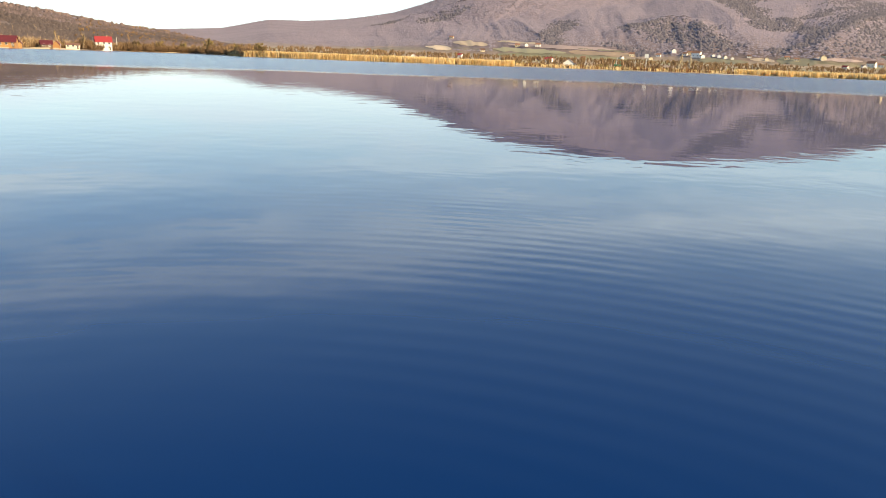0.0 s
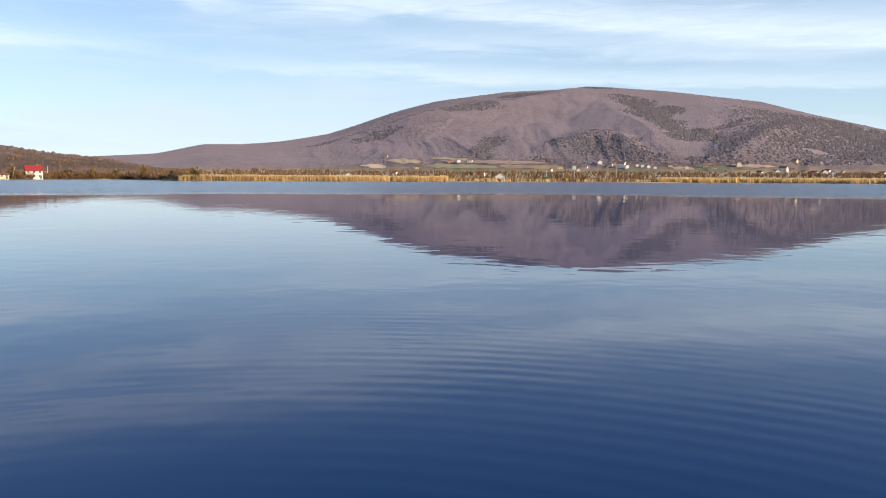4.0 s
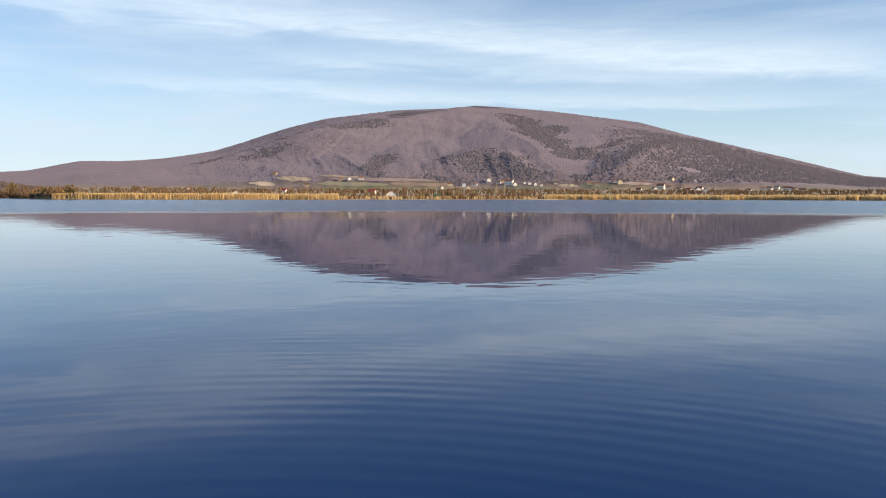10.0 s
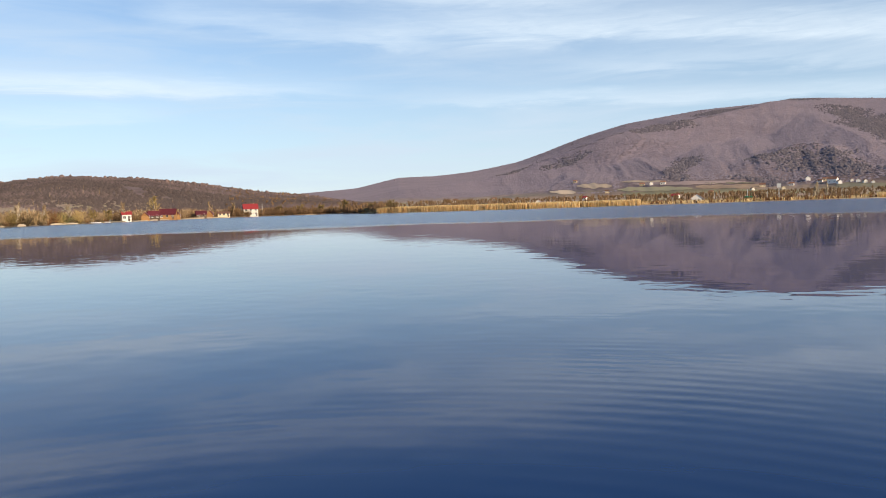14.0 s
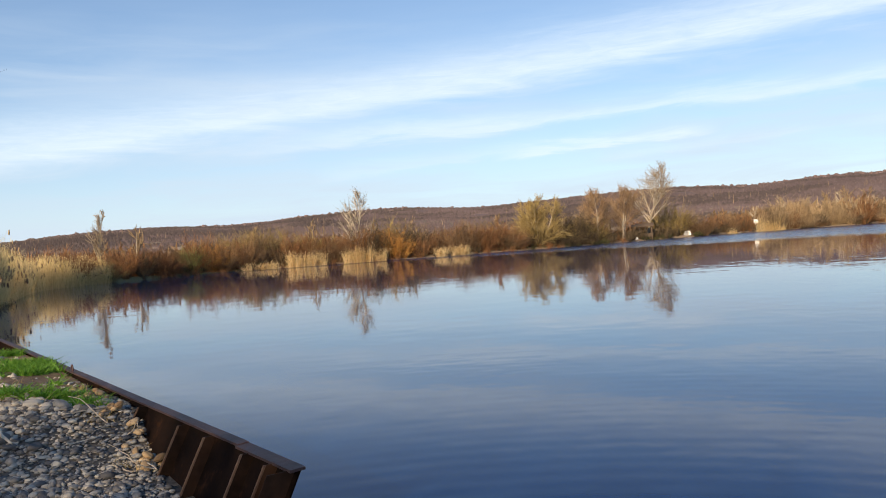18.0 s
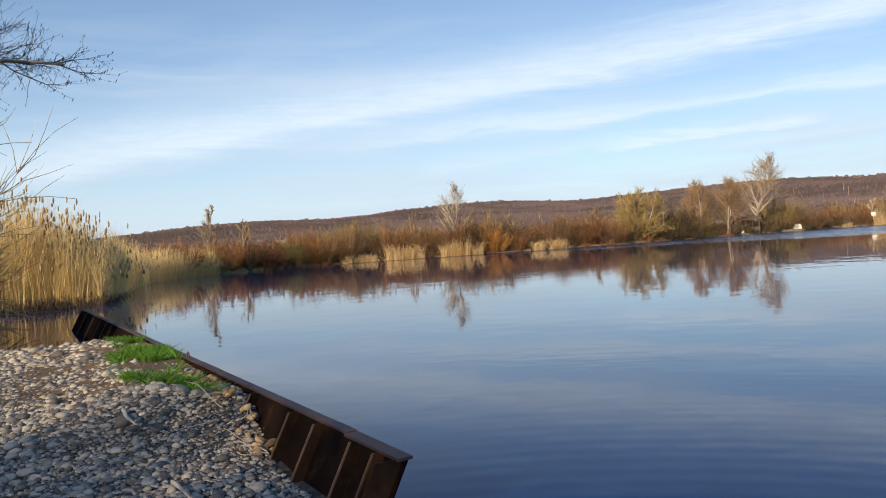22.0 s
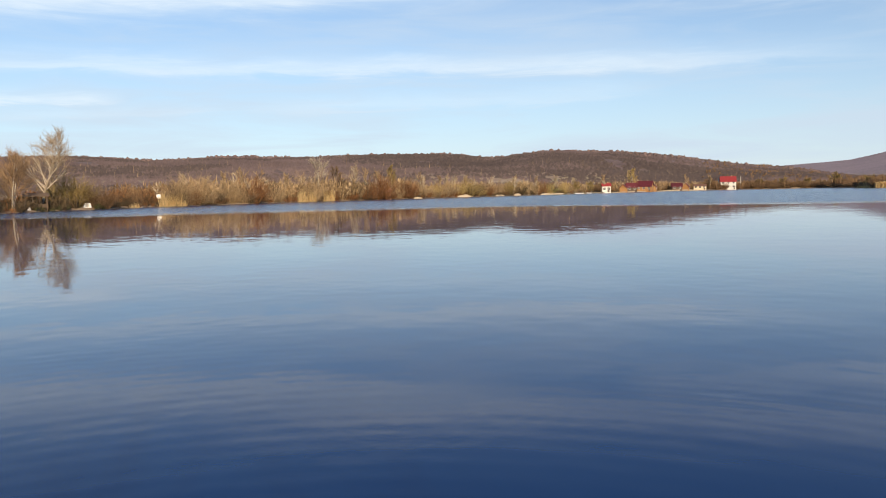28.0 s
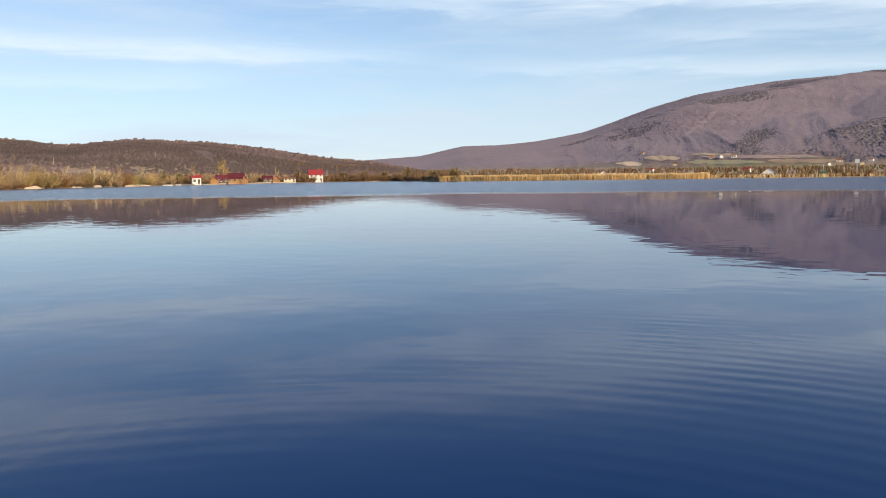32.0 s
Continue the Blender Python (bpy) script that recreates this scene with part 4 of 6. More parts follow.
def scrub_belts():
    stems = []
    for k in range(9):
        a = k * 2.39996
        o = np.array((math.cos(a), math.sin(a), 0))
        t = 0.10 + 0.30 * math.sqrt(k / 9)
        side = np.array((-o[1], o[0], 0)) * 0.04
        stems.append((o * 0.10 - side, o * 0.10 + side, o * t + (0, 0, 0.62) + side * 1.5, o * t + (0, 0, 0.62) - side * 1.5, o * (t + 0.08) + (0, 0, 1.0 - 0.2 * (k % 3) * 0.6)))
    V = np.array(stems).reshape(-1, 3)
    F = np.concatenate([np.array([(0, 1, 2), (0, 2, 3), (3, 2, 4)]) + 5 * k for k in range(9)])
    fine, ff = [], []
    rnd = np.random.default_rng(77)
    for k in range(15):
        a = k * 2.39996
        o = np.array((math.cos(a), math.sin(a), 0))
        t = 0.05 + 0.52 * math.sqrt(k / 15)
        top = (1.0 - 0.42 * (t / 0.57) ** 2) * (1.0 - 0.2 * rnd.random())
        side = np.array((-o[1], o[0], 0)) * 0.019
        p0, p1, p2 = o * 0.08, o * (0.08 + t) * 0.7 + (0, 0, 0.5 * top), o * (0.08 + t) + (0, 0, top)
        b = len(fine)
        fine += [p0 - side, p0 + side, p1 - side, p1 + side, p2]
        ff += [(b, b + 1, b + 3), (b, b + 3, b + 2), (b + 2, b + 3, b + 4)]
        for j in range(5):
            u = 0.25 + 0.65 * rnd.random()
            q = (p1 + (p2 - p1) * (u - 0.25) / 0.65) if j else p1
            e = q + rnd.normal(size=3) * 0.11 + (0, 0, 0.13)
            b = len(fine)
            fine += [q - side * 0.9, q + side * 0.9, e]
            ff += [(b, b + 1, b + 2)]
    fine, ff = np.array(fine), np.array(ff)
    for mat, n, az0, az1, d0, d1, h0, h1, seed, label in (
            (M_RUST, 2600, -52, 15, 3, 60, 1.0, 2.3, 51, "brown leafless scrub behind the far shore"),
            (M_OLIVE, 1200, -52, 16, 8, 160, 1.2, 2.6, 53, "olive-brown scrub on the meadows of the far shore"),
            (M_TWIG, 6500, -55, 24, 30, 640, 1.6, 4.4, 54, "grey-brown bushes scattered over the far meadows"),
            (M_TWIG, 1300, 12, 25, 2, 34, 2.0, 5.2, 55, "brown leafless scrub along the inlet"),
            (M_TAN, 2000, 24, 60, 5, 70, 2.4, 5.4, 56, "tan leafless thicket behind the shore"),
            (M_TWIG, 3000, 26, 64, 20, 150, 2.4, 5.0, 57, "grey-brown leafless thicket behind the shore"),
            (M_RUST, 2900, 60, 111, 6, 130, 1.4, 3.3, 59, "rust-brown thicket behind the shore"),
            (M_TWIG, 1000, 74, 111, 10, 90, 2.0, 3.8, 62, "grey-brown bushes behind the shore"),
            (M_RUST, 700, 27, 60, 1.0, 7, 0.9, 2.2, 66, "low rust-brown scrub at the foot of the thicket"),
            (M_RUST, 560, 60, 104, -0.2, 3.5, 0.4, 1.2, 69, "low rust-brown growth at the waterline"),
            # undergrowth in a dark tone that also paints the shadow line under the bushes
            (M_DARKTWIG, 1500, 27, 104, 0.6, 7, 0.6, 1.7, 64, "undergrowth along the waterline, coloured dark for the shadow under the bushes"),
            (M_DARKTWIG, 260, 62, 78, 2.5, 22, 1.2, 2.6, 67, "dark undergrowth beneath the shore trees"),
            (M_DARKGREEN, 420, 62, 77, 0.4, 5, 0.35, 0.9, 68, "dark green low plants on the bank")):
        az = az0 + (az1 - az0) * rng.random(n)
        r = shore(az) + d0 + (d1 - d0) * rng.random(n) ** (1.5 if d1 < 300 else 1.0)
        keep = (fbm(az * 0.8, r / 25, seed, 3) > (0.45 if az0 > 25 else 0.40)) & ~((az > 23.8) & (az < 31) & (r - shore(az) < 17))
        if mat not in (M_DARKTWIG, M_DARKGREEN):
            keep &= ~((az > 64.6) & (az < 69.9) & (r - shore(az) < 12))
        az, r = az[keep], r[keep]
        h = (h0 + (h1 - h0) * rng.random(len(az)) ** 1.4) * (0.5 + fbm(az * 1.1, r / 30, seed + 3, 3))
        s = Soup()
        spread(s, *((fine, ff) if az0 > 10 else (V, F)), standing(az, r, -0.15), np.stack([h * 0.95, h * 0.95, h], 1), rng.random(len(az)) * 6.28, 0.12)
        tagged(put("scrub_belt", s, mat, smooth=False), label, "scrub", kind="stuff")


def far_reeds():
    for az0, az1, n, h, seed, thin, label in ((-4.9, 14.7, 15000, 2.7, 61, 0.04, "straw-yellow reed bed along the far shore"),
                                         (4.6, 14.7, 13000, 2.7, 67, 0.0, "dense straw-yellow reeds beside the inlet"),
                                         (-50, -19.5, 14000, 2.7, 63, 0.30, "long straw-yellow reed bed with dark gaps"),
                                         (-19.5, -4.9, 900, 1.6, 65, 0.55, "low dry sedge at the edge of the far shore")):
        az = az0 + (az1 - az0) * rng.random(n)
        r = shore(az) + 0.5 + 9 * rng.random(n)
        front = r - shore(az) < 3.2
        keep = ~(front & (fbm(az * 1.1, az * 0 + 2, seed, 3) < thin + 0.12))
        az, r = az[keep], r[keep]
        base = standing(az, r, -0.3)
        hh = h * (0.75 + 0.3 * rng.random(len(az))) * (0.9 + 0.2 * fbm(az * 2, az * 0, seed + 1, 2))
        tip = base + np.stack([rng.normal(size=len(az)) * 0.3, rng.normal(size=len(az)) * 0.3, hh + 0.3], 1)
        s = Soup()
        ribbons(s, base, tip, 0.15 + 0.12 * rng.random(len(az)), n=3)
        tagged(put("reed_bed", s, M_REEDFAR, smooth=False), label, "reeds", kind="stuff")


def reed_patch(name, az0, az1, d0, d1, n, h, label, mat=M_REED, wide=0.014, plumes=0.3, lean=0.35, taper=None):
    """A stand of dry reeds at the water's edge."""
    az = az0 + (az1 - az0) * rng.random(n)
    r = shore(az) + d0 + (d1 - d0) * rng.random(n)
    base = standing(az, r)
    base[:, 2] = np.maximum(base[:, 2], -0.25) - 0.1
    edge = np.minimum(1, 7 * np.minimum(az - az0, az1 - az) / (az1 - az0) + 0.45) if taper is None else np.minimum(1, taper[0] + (1 - taper[0]) * (az - az0) / taper[1])
    hh = h * edge * (0.50 + 0.54 * rng.random(n) ** 0.7) * (0.55 + 0.9 * fbm(az * (1.7 if taper else 3.4), r / 2.5, 71, 2))
    tip = base + np.stack([rng.normal(size=n) * lean, rng.normal(size=n) * lean, hh], 1)
    s, p = Soup(), Soup()
    ribbons(s, base, tip, wide * (0.7 + 0.6 * rng.random(n)), n=4)
    # leaves that leave the stem sideways
    k = rng.random(n) < 0.95
    u = 0.25 + 0.65 * rng.random(k.sum())
    q = base[k] + (tip[k] - base[k]) * u[:, None]
    q2 = q + np.stack([rng.normal(size=len(u)) * 0.28, rng.normal(size=len(u)) * 0.28, 0.15 + 0.4 * rng.random(len(u))], 1)
    ribbons(s, q, q2, wide * 1.1, sag=0.15 * rng.random(len(u)), n=3)
    t = tagged(put(name, s, mat, smooth=False), label, "reeds", kind="stuff")
    k = rng.random(n) < plumes
    if k.any():
        spread(p, ICO, ICOF, tip[k] - (0, 0, 0.08), np.stack([0.04 + 0.03 * rng.random(k.sum()), 0.035 + 0.02 * rng.random(k.sum()), 0.13 + 0.08 * rng.random(k.sum())], 1), rng.random(k.sum()) * 6.28, 0.2)
        put("plumes", p, M_PLUME, t, "brown feathery reed plumes")
    return t


scrub_belts()
far_reeds()
reed_patch("reed_stand", 110.6, 123.5, -2.0, 6.0, 14000, 4.8, "tall golden dry reeds standing in the bay", wide=0.010, plumes=0.09, lean=0.55, taper=(0.46, 5.0))
reed_patch("reed_stand", 110.3, 112.9, -1.5, 5.0, 4200, 3.1, "golden reeds at the tip of the stand", wide=0.012, plumes=0.02, lean=0.45)
# low dark band added to part the reeds from their reflection
reed_patch("dead_stalks", 111.2, 122.5, -2.6, -1.2, 2600, 0.75, "low dark stalks added at the foot of the reeds", M_DARKTWIG, 0.014, 0.0, 0.3)
reed_patch("reed_stand", 105.3, 111.2, -1.5, 6.0, 5600, 2.5, "lower golden reeds behind the bay", wide=0.02, plumes=0.04)
for az0, az1, n, h in ((94.4, 96.8, 420, 1.1), (91.0, 93.8, 420, 1.9), (87.6, 89.8, 520, 2.4), (86.8, 87.6, 120, 1.6), (82.5, 83.2, 200, 1.3), (80.9, 82.1, 280, 1.5),
                       (59.6, 61.4, 420, 3.0), (50.9, 52.2, 260, 3.3), (49.6, 50.4, 200, 3.4), (62.6, 63.2, 110, 1.3)):
    reed_patch("reed_tuft", az0, az1, -1.2, 0.9, int(n * 1.3), h * 1.05, "pale straw reed tuft on the water's edge", M_REEDFAR, 0.030, 0.12, 0.45)

# ---------------------------------------------------------------- shrubs along the left-hand shore
SHRUBS = {}


def shrub(az, r, size, mat, label, wide=1.0):
    k = int(rng.integers(4))
    key = (k, mat.name)
    if key not in SHRUBS:
        SHRUBS[key] = shrub_soup(100 + k, 64, 12, 0.9 + 0.1 * k, 0.8).mesh("shrub", mat, False)
    p = bearing(az, r, float(land(az, r)) - 0.05)
    ob = new("shrub", SHRUBS[key])
    ob.matrix_world = Matrix.LocRotScale(p, Euler((0, 0, float(rng.random()) * 6.28)), (size * wide, size * wide, size))
    return tagged(ob, label, "shrub", "shrubs on the shore")


TONES = [(M_RUST, "rust-brown leafless shrub on the shore"), (M_TWIG, "grey-tan leafless shrub on the shore"), (M_YELLOWTWIG, "straw-yellow leafless shrub on the shore"),
         (M_OLIVE, "olive-brown leafless shrub on the shore"), (M_DARKTWIG, "dark leafless shrub on the shore")]
for az0, az1, n, h0, h1, weights in ((99, 104.5, 14, 1.8, 3.4, (5, 4, 0, 1, 3)), (89, 100, 34, 2.0, 4.2, (5, 4, 0, 2, 3)), (77, 89, 42, 2.2, 4.2, (6, 4, 0, 2, 3)), (72, 78, 18, 2.2, 4.4, (1, 2, 1, 4, 3)),
                                     (61, 64.6, 9, 1.6, 3.4, (3, 2, 0, 0, 6)), (52, 61, 26, 3.0, 5.2, (2, 5, 0, 0, 2)), (42, 52, 24, 3.0, 5.6, (2, 4, 1, 2, 3)), (33, 42, 22, 3.2, 6.0, (1, 4, 1, 2, 2))):
    weights = np.array(weights) / sum(weights)
    for k in range(n):
        a = az0 + (az1 - az0) * (k + float(rng.random())) / n
        mat, label = TONES[int(rng.choice(5, p=weights))]
        if mat is M_TWIG and az0 < 61:
            mat, label = M_TAN, "tan leafless shrub on the shore"
        shrub(a, float(shore(a)) + 1.2 + 7 * float(rng.random()) ** 1.3, (h0 + (h1 - h0) * float(rng.random())) * (0.55 + 0.9 * float(fbm(a * 0.8, 0.5, 72, 3))), mat, label, 0.8 + 0.5 * float(rng.random()))
for az, back, size, wide, mat, label in ((107.9, 3, 3.2, 1.2, M_RUST, "rust-brown bush behind the reeds"), (102.6, 2.5, 3.0, 1.1, M_RUST, "rounded rust-brown bush on the shore"), (95.9, 5, 4.2, 1.3, M_OLIVE, "broad olive-brown bush behind a reed tuft"),
                                         (87.2, 4, 4.0, 1.1, M_ORANGE, "orange-brown bush beside the pale tree"), (80.4, 3, 3.4, 1.3, M_RUST, "rounded rust-brown bush on the shore"), (65.2, 3, 4.0, 1.1, M_TWIG, "rounded dark brown bush on the bank"),
                                         (66.9, 8, 5.2, 1.2, M_OLIVE, "olive bush behind the open shelter"), (73.6, 6, 4.6, 1.3, M_DARKTWIG, "dark bush beneath the willow"), (59.0, 5, 5.6, 0.9, M_TAN, "tall tan bush on the shore")):
    for k in range(3):
        shrub(az + 0.5 * (k - 1), float(shore(az)) + back + float(rng.random()), size * (0.85 + 0.2 * float(rng.random())), mat, label, wide)
for k in range(3):
    shrub(99.7 + 0.3 * k, float(shore(99.9)) + 1.2, 2.5 + 0.2 * k, M_GREENLEAF, "round shrub with young green leaves on the shore", 1.0)
for az, d, h in ((46.9, 1.2, 1.7), (46.5, 1.0, 1.4), (45.9, 1.2, 1.8), (45.5, 1.4, 2.2), (47.3, 1.6, 2.4)):
    shrub(az, float(shore(az)) + d, h, M_RUST, "low rust-brown shrub before the brick hut", 1.2)
for k in range(3):
    shrub(98.2 + 0.4 * k, float(shore(98.6)) + 1.4, 2.6 + 0.3 * k, M_ORANGE, "glowing orange leafless shrub on the shore", 1.1)
    shrub(85.6 + 0.4 * k, float(shore(86.0)) + 1.6, 2.4 + 0.3 * k, M_ORANGE, "orange-brown leafless shrub on the shore", 1.1)
for az, d, h in ((96.6, 8, 4.4), (95.4, 9, 4.6), (94.2, 9, 4.2), (87.0, 9, 4.8), (86.2, 9, 4.6), (91.6, 8, 4.2), (79.4, 8, 4.4)):
    shrub(az, float(shore(az)) + d, h, M_OLIVE, "broad olive-yellow bush behind the shore", 1.3)
shrub(105.4, float(shore(105.4)) + 0.5, 2.0, M_OLIVE, "low olive shrub at the water's edge", 1.3)
shrub(34.2, float(shore(34.2)) + 2.0, 3.4, M_GREENLEAF, "low green shrub on the shore", 1.6)

tree("birch_tree", 106.1, float(shore(106.1)) + 4, "slim pale leafless tree behind the reeds", tree_soups(1, 7.6, 0.13, 22, 6, 6, 26, 0.22, thin=2.2, rise=0.05, reach=0.24, low=True), (M_PALE, M_PALE, M_TAN))
tree("poplar_tree", 88.85, float(shore(88.85)) + 4, "pale leafless tree behind a reed tuft", tree_soups(2, 9.4, 0.15, 22, 8, 6, 38, 0.10, thin=2.6, rise=0.05, reach=0.38, low=True), (M_PALE, M_PALE, M_PALE))
tree("willow_tree", 75.9, float(shore(75.9)) + 4, "broad yellowish leafless willow on the shore", tree_soups(3, 7.4, 0.13, 18, 11, 8, 66, 0.05, 0.0, stems=4, thin=2.6, reach=0.46, low=True, wild=0.5), (M_PALE, M_YELLOWTWIG, M_YELLOWTWIG))
tree("alder_tree", 71.8, float(shore(71.8)) + 5, "tan-orange leafless tree on the shore", tree_soups(4, 8.6, 0.18, 20, 10, 7, 52, 0.16, stems=2, thin=2.6, rise=0.03, reach=0.46, low=True), (M_PALE, M_REDTWIG, M_REDTWIG))
tree("alder_tree", 70.1, float(shore(70.1)) + 6, "tan-orange leafless tree on the shore", tree_soups(5, 8.8, 0.18, 22, 10, 7, 52, 0.16, stems=2, thin=2.6, rise=0.03, reach=0.46, low=True), (M_PALE, M_REDTWIG, M_REDTWIG))
tree("poplar_tree", 68.45, float(shore(68.45)) + 6, "tall pale leafless tree beside the open shelter", tree_soups(6, 12.8, 0.26, 26, 11, 8, 46, 0.24, thin=2.4, reach=0.42, rise=0.03, low=True), (M_PALE, M_PALE, M_TAN))
tree("poplar_tree", 50.7, float(shore(50.7)) + 5, "pale leafless tree on the shore", tree_soups(7, 10.8, 0.26, 13, 9, 7, 56, 0.4, thin=3.4, reach=0.5, rise=0.03), (M_PALE, M_PALE, M_PALE))
tree("oak_tree", 49.3, float(shore(49.3)) + 7, "dark brown round leafless tree on the shore", tree_soups(17, 8.8, 0.2, 15, 9, 8, 52, 0.15, thin=4.0, reach=0.46), (M_BARK, M_DARKTWIG, M_TWIG))
tree("willow_tree", 45.4, float(shore(45.4)) + 5, "olive-yellow leafless willow on the shore", tree_soups(8, 9.6, 0.22, 14, 9, 8, 42, 0.35, thin=4.4, reach=0.4), (M_PALE, M_OLIVE, M_OLIVE))
tree("poplar_tree", 48.2, float(shore(48.2)) + 14, "pale leafless tree behind the thicket", tree_soups(9, 9.8, 0.24, 14, 8, 7, 50, 0.3, thin=3.6, rise=0.03), (M_PALE, M_PALE, M_TAN))
tree("poplar_tree", 28.6, float(shore(28.6)) + 14, "leafless tree beside the red-roofed houses", tree_soups(10, 11.0, 0.26, 14, 9, 7, 54, 0.25, thin=6.0, rise=0.03), (M_PALE, M_YELLOWTWIG, M_YELLOWTWIG))
for az, h in ((20.4, 6.0), (15.9, 8.2), (17.6, 6.2), (14.0, 5.6), (12.6, 6.4), (31.6, 5.0), (32.6, 4.6), (19.0, 6.6)):
    tree("willow_tree", az, float(shore(az)) + 5, "round olive-yellow leafless willow by the inlet", tree_soups(int(az * 7), h, 0.16, 12, 8, 7, 56, 0.08, stems=2, thin=7.5, reach=0.5), (M_BARK, M_OLIVE, M_OLIVE), group="willows by the inlet")
for az, h in ((47.3, 9.0), (57.4, 7.4), (54.8, 7.6), (43.6, 7.8), (40.2, 7.0), (37.0, 7.4), (91.8, 5.4), (96.0, 5.0), (84.6, 5.0), (103.6, 5.6), (56.0, 8.0), (52.8, 7.0), (46.2, 8.2), (42.2, 6.8), (35.2, 7.0), (78.6, 5.2), (25.0, 8.5), (30.8, 8.0), (23.6, 8.0)):
    tree("young_tree", az, float(shore(az)) + 8, "small leafless tree in the thicket", tree_soups(int(az * 10), h, 0.12, 9, 6, 5, 42, 0.25, thin=2.0 + float(shore(az)) / 70), (M_PALE, M_TAN, M_TAN), group="small trees in the thicket")

for k in range(22):
    az = 30.0 + 32.0 * (k + float(rng.random())) / 22
    tree("young_tree", az, float(shore(az)) + 3 + 9 * float(rng.random()), "slim pale leafless tree standing in the shore thicket", tree_soups(400 + k, 4.6 + 2.8 * float(rng.random()), 0.11, 10, 6, 5, 40, 0.3, thin=2.0 + float(shore(az)) / 80), (M_PALE, M_PALE, M_TAN), group="small trees in the thicket")

# the big tree and the willow over the bay
tree("bare_tree", 130.9, 17.4, "big leafless tree in bud leaning over the bay", tree_soups(21, 12.0, 0.20, 48, 34, 11, 78, 0.40, 0.0, buds=3, reach=0.53, low=True, thin=0.7, rise=0.05, wild=0.66, crook=0.19, tw=0.08, fk=0.34, bud=0.048), (M_BARK, M_BARK, M_DARKTWIG), 341.4)
tree("bare_tree", 127.6, 60.0, "leafless tree behind the willow", tree_soups(22, 16.0, 0.22, 14, 10, 9, 42, 0.1, 0.0, buds=3, reach=0.45, thin=1.6, rise=0.04), (M_BARK, M_TWIG, M_TWIG), 10)
for az, r, h, w, seed in ((127.0, 25.0, 6.8, 1.0, 31), (125.6, 29.0, 6.0, 0.95, 32), (129.0, 21.5, 6.6, 0.95, 33), (126.4, 27.0, 3.8, 1.4, 34)):
    twigs = Soup()
    s = shrub_soup(seed, 150, 19, 1.3, 0.36, twigs)
    p = bearing(az, r, -0.1)
    ob = thing("willow_bush", Matrix.LocRotScale(p, Euler((0, 0, seed)), (h * w * 0.85, h * w * 0.85, h)), "wide willow bush with arching olive twigs over the water", "shrub")
    put("limb_frame", s, M_WILLOW, ob, smooth=False)
    put("crown", twigs, M_WILLOW, ob, smooth=False)
# thicket out of view, added on the bank only to cast shade on the gravel
for x, y, h, seed in ((5.6, -23.5, 7.7, 35), (6.8, -20.6, 7.7, 36), (7.9, -17.8, 7.9, 37), (9.0, -15.2, 8.0, 38), (10.8, -13.2, 8.5, 39), (13.2, -11.8, 8.7, 40), (16.0, -10.2, 8.7, 41), (9.6, -18.6, 7.9, 42), (12.4, -14.6, 8.5, 43)):
    ob = new("bank_thicket", shrub_soup(seed, 125, 24, 0.9, 0.54).mesh("bank_thicket", M_DARKTWIG, False))
    ob.matrix_world = Matrix.LocRotScale((x, y, 0.2), Euler((0, 0, seed)), (h * 0.6, h * 0.6, h))
    tagged(ob, "unseen dense leafless thicket added on the bank behind the viewer to shade the gravel", "shrub")

# ---------------------------------------------------------------- houses and other works on the far shore


def gable(soup, w, d, h, rise, over, thick):
    """A pitched roof over a w by d house, its ridge along x."""
    for sgn in (-1, 1):
        y0, z0 = sgn * (d / 2 + over), h - over * rise / (d / 2)
        x = w / 2 + over
        v = [(-x, y0, z0), (x, y0, z0), (-x, 0, h + rise), (x, 0, h + rise)]
        soup.add(v + [(a, b, c + thick) for a, b, c in v], [(0, 1, 2), (1, 3, 2), (4, 6, 5), (5, 6, 7), (0, 4, 1), (1, 4, 5), (0, 2, 4), (2, 6, 4), (1, 5, 3), (3, 5, 7), (2, 3, 6), (3, 7, 6)])


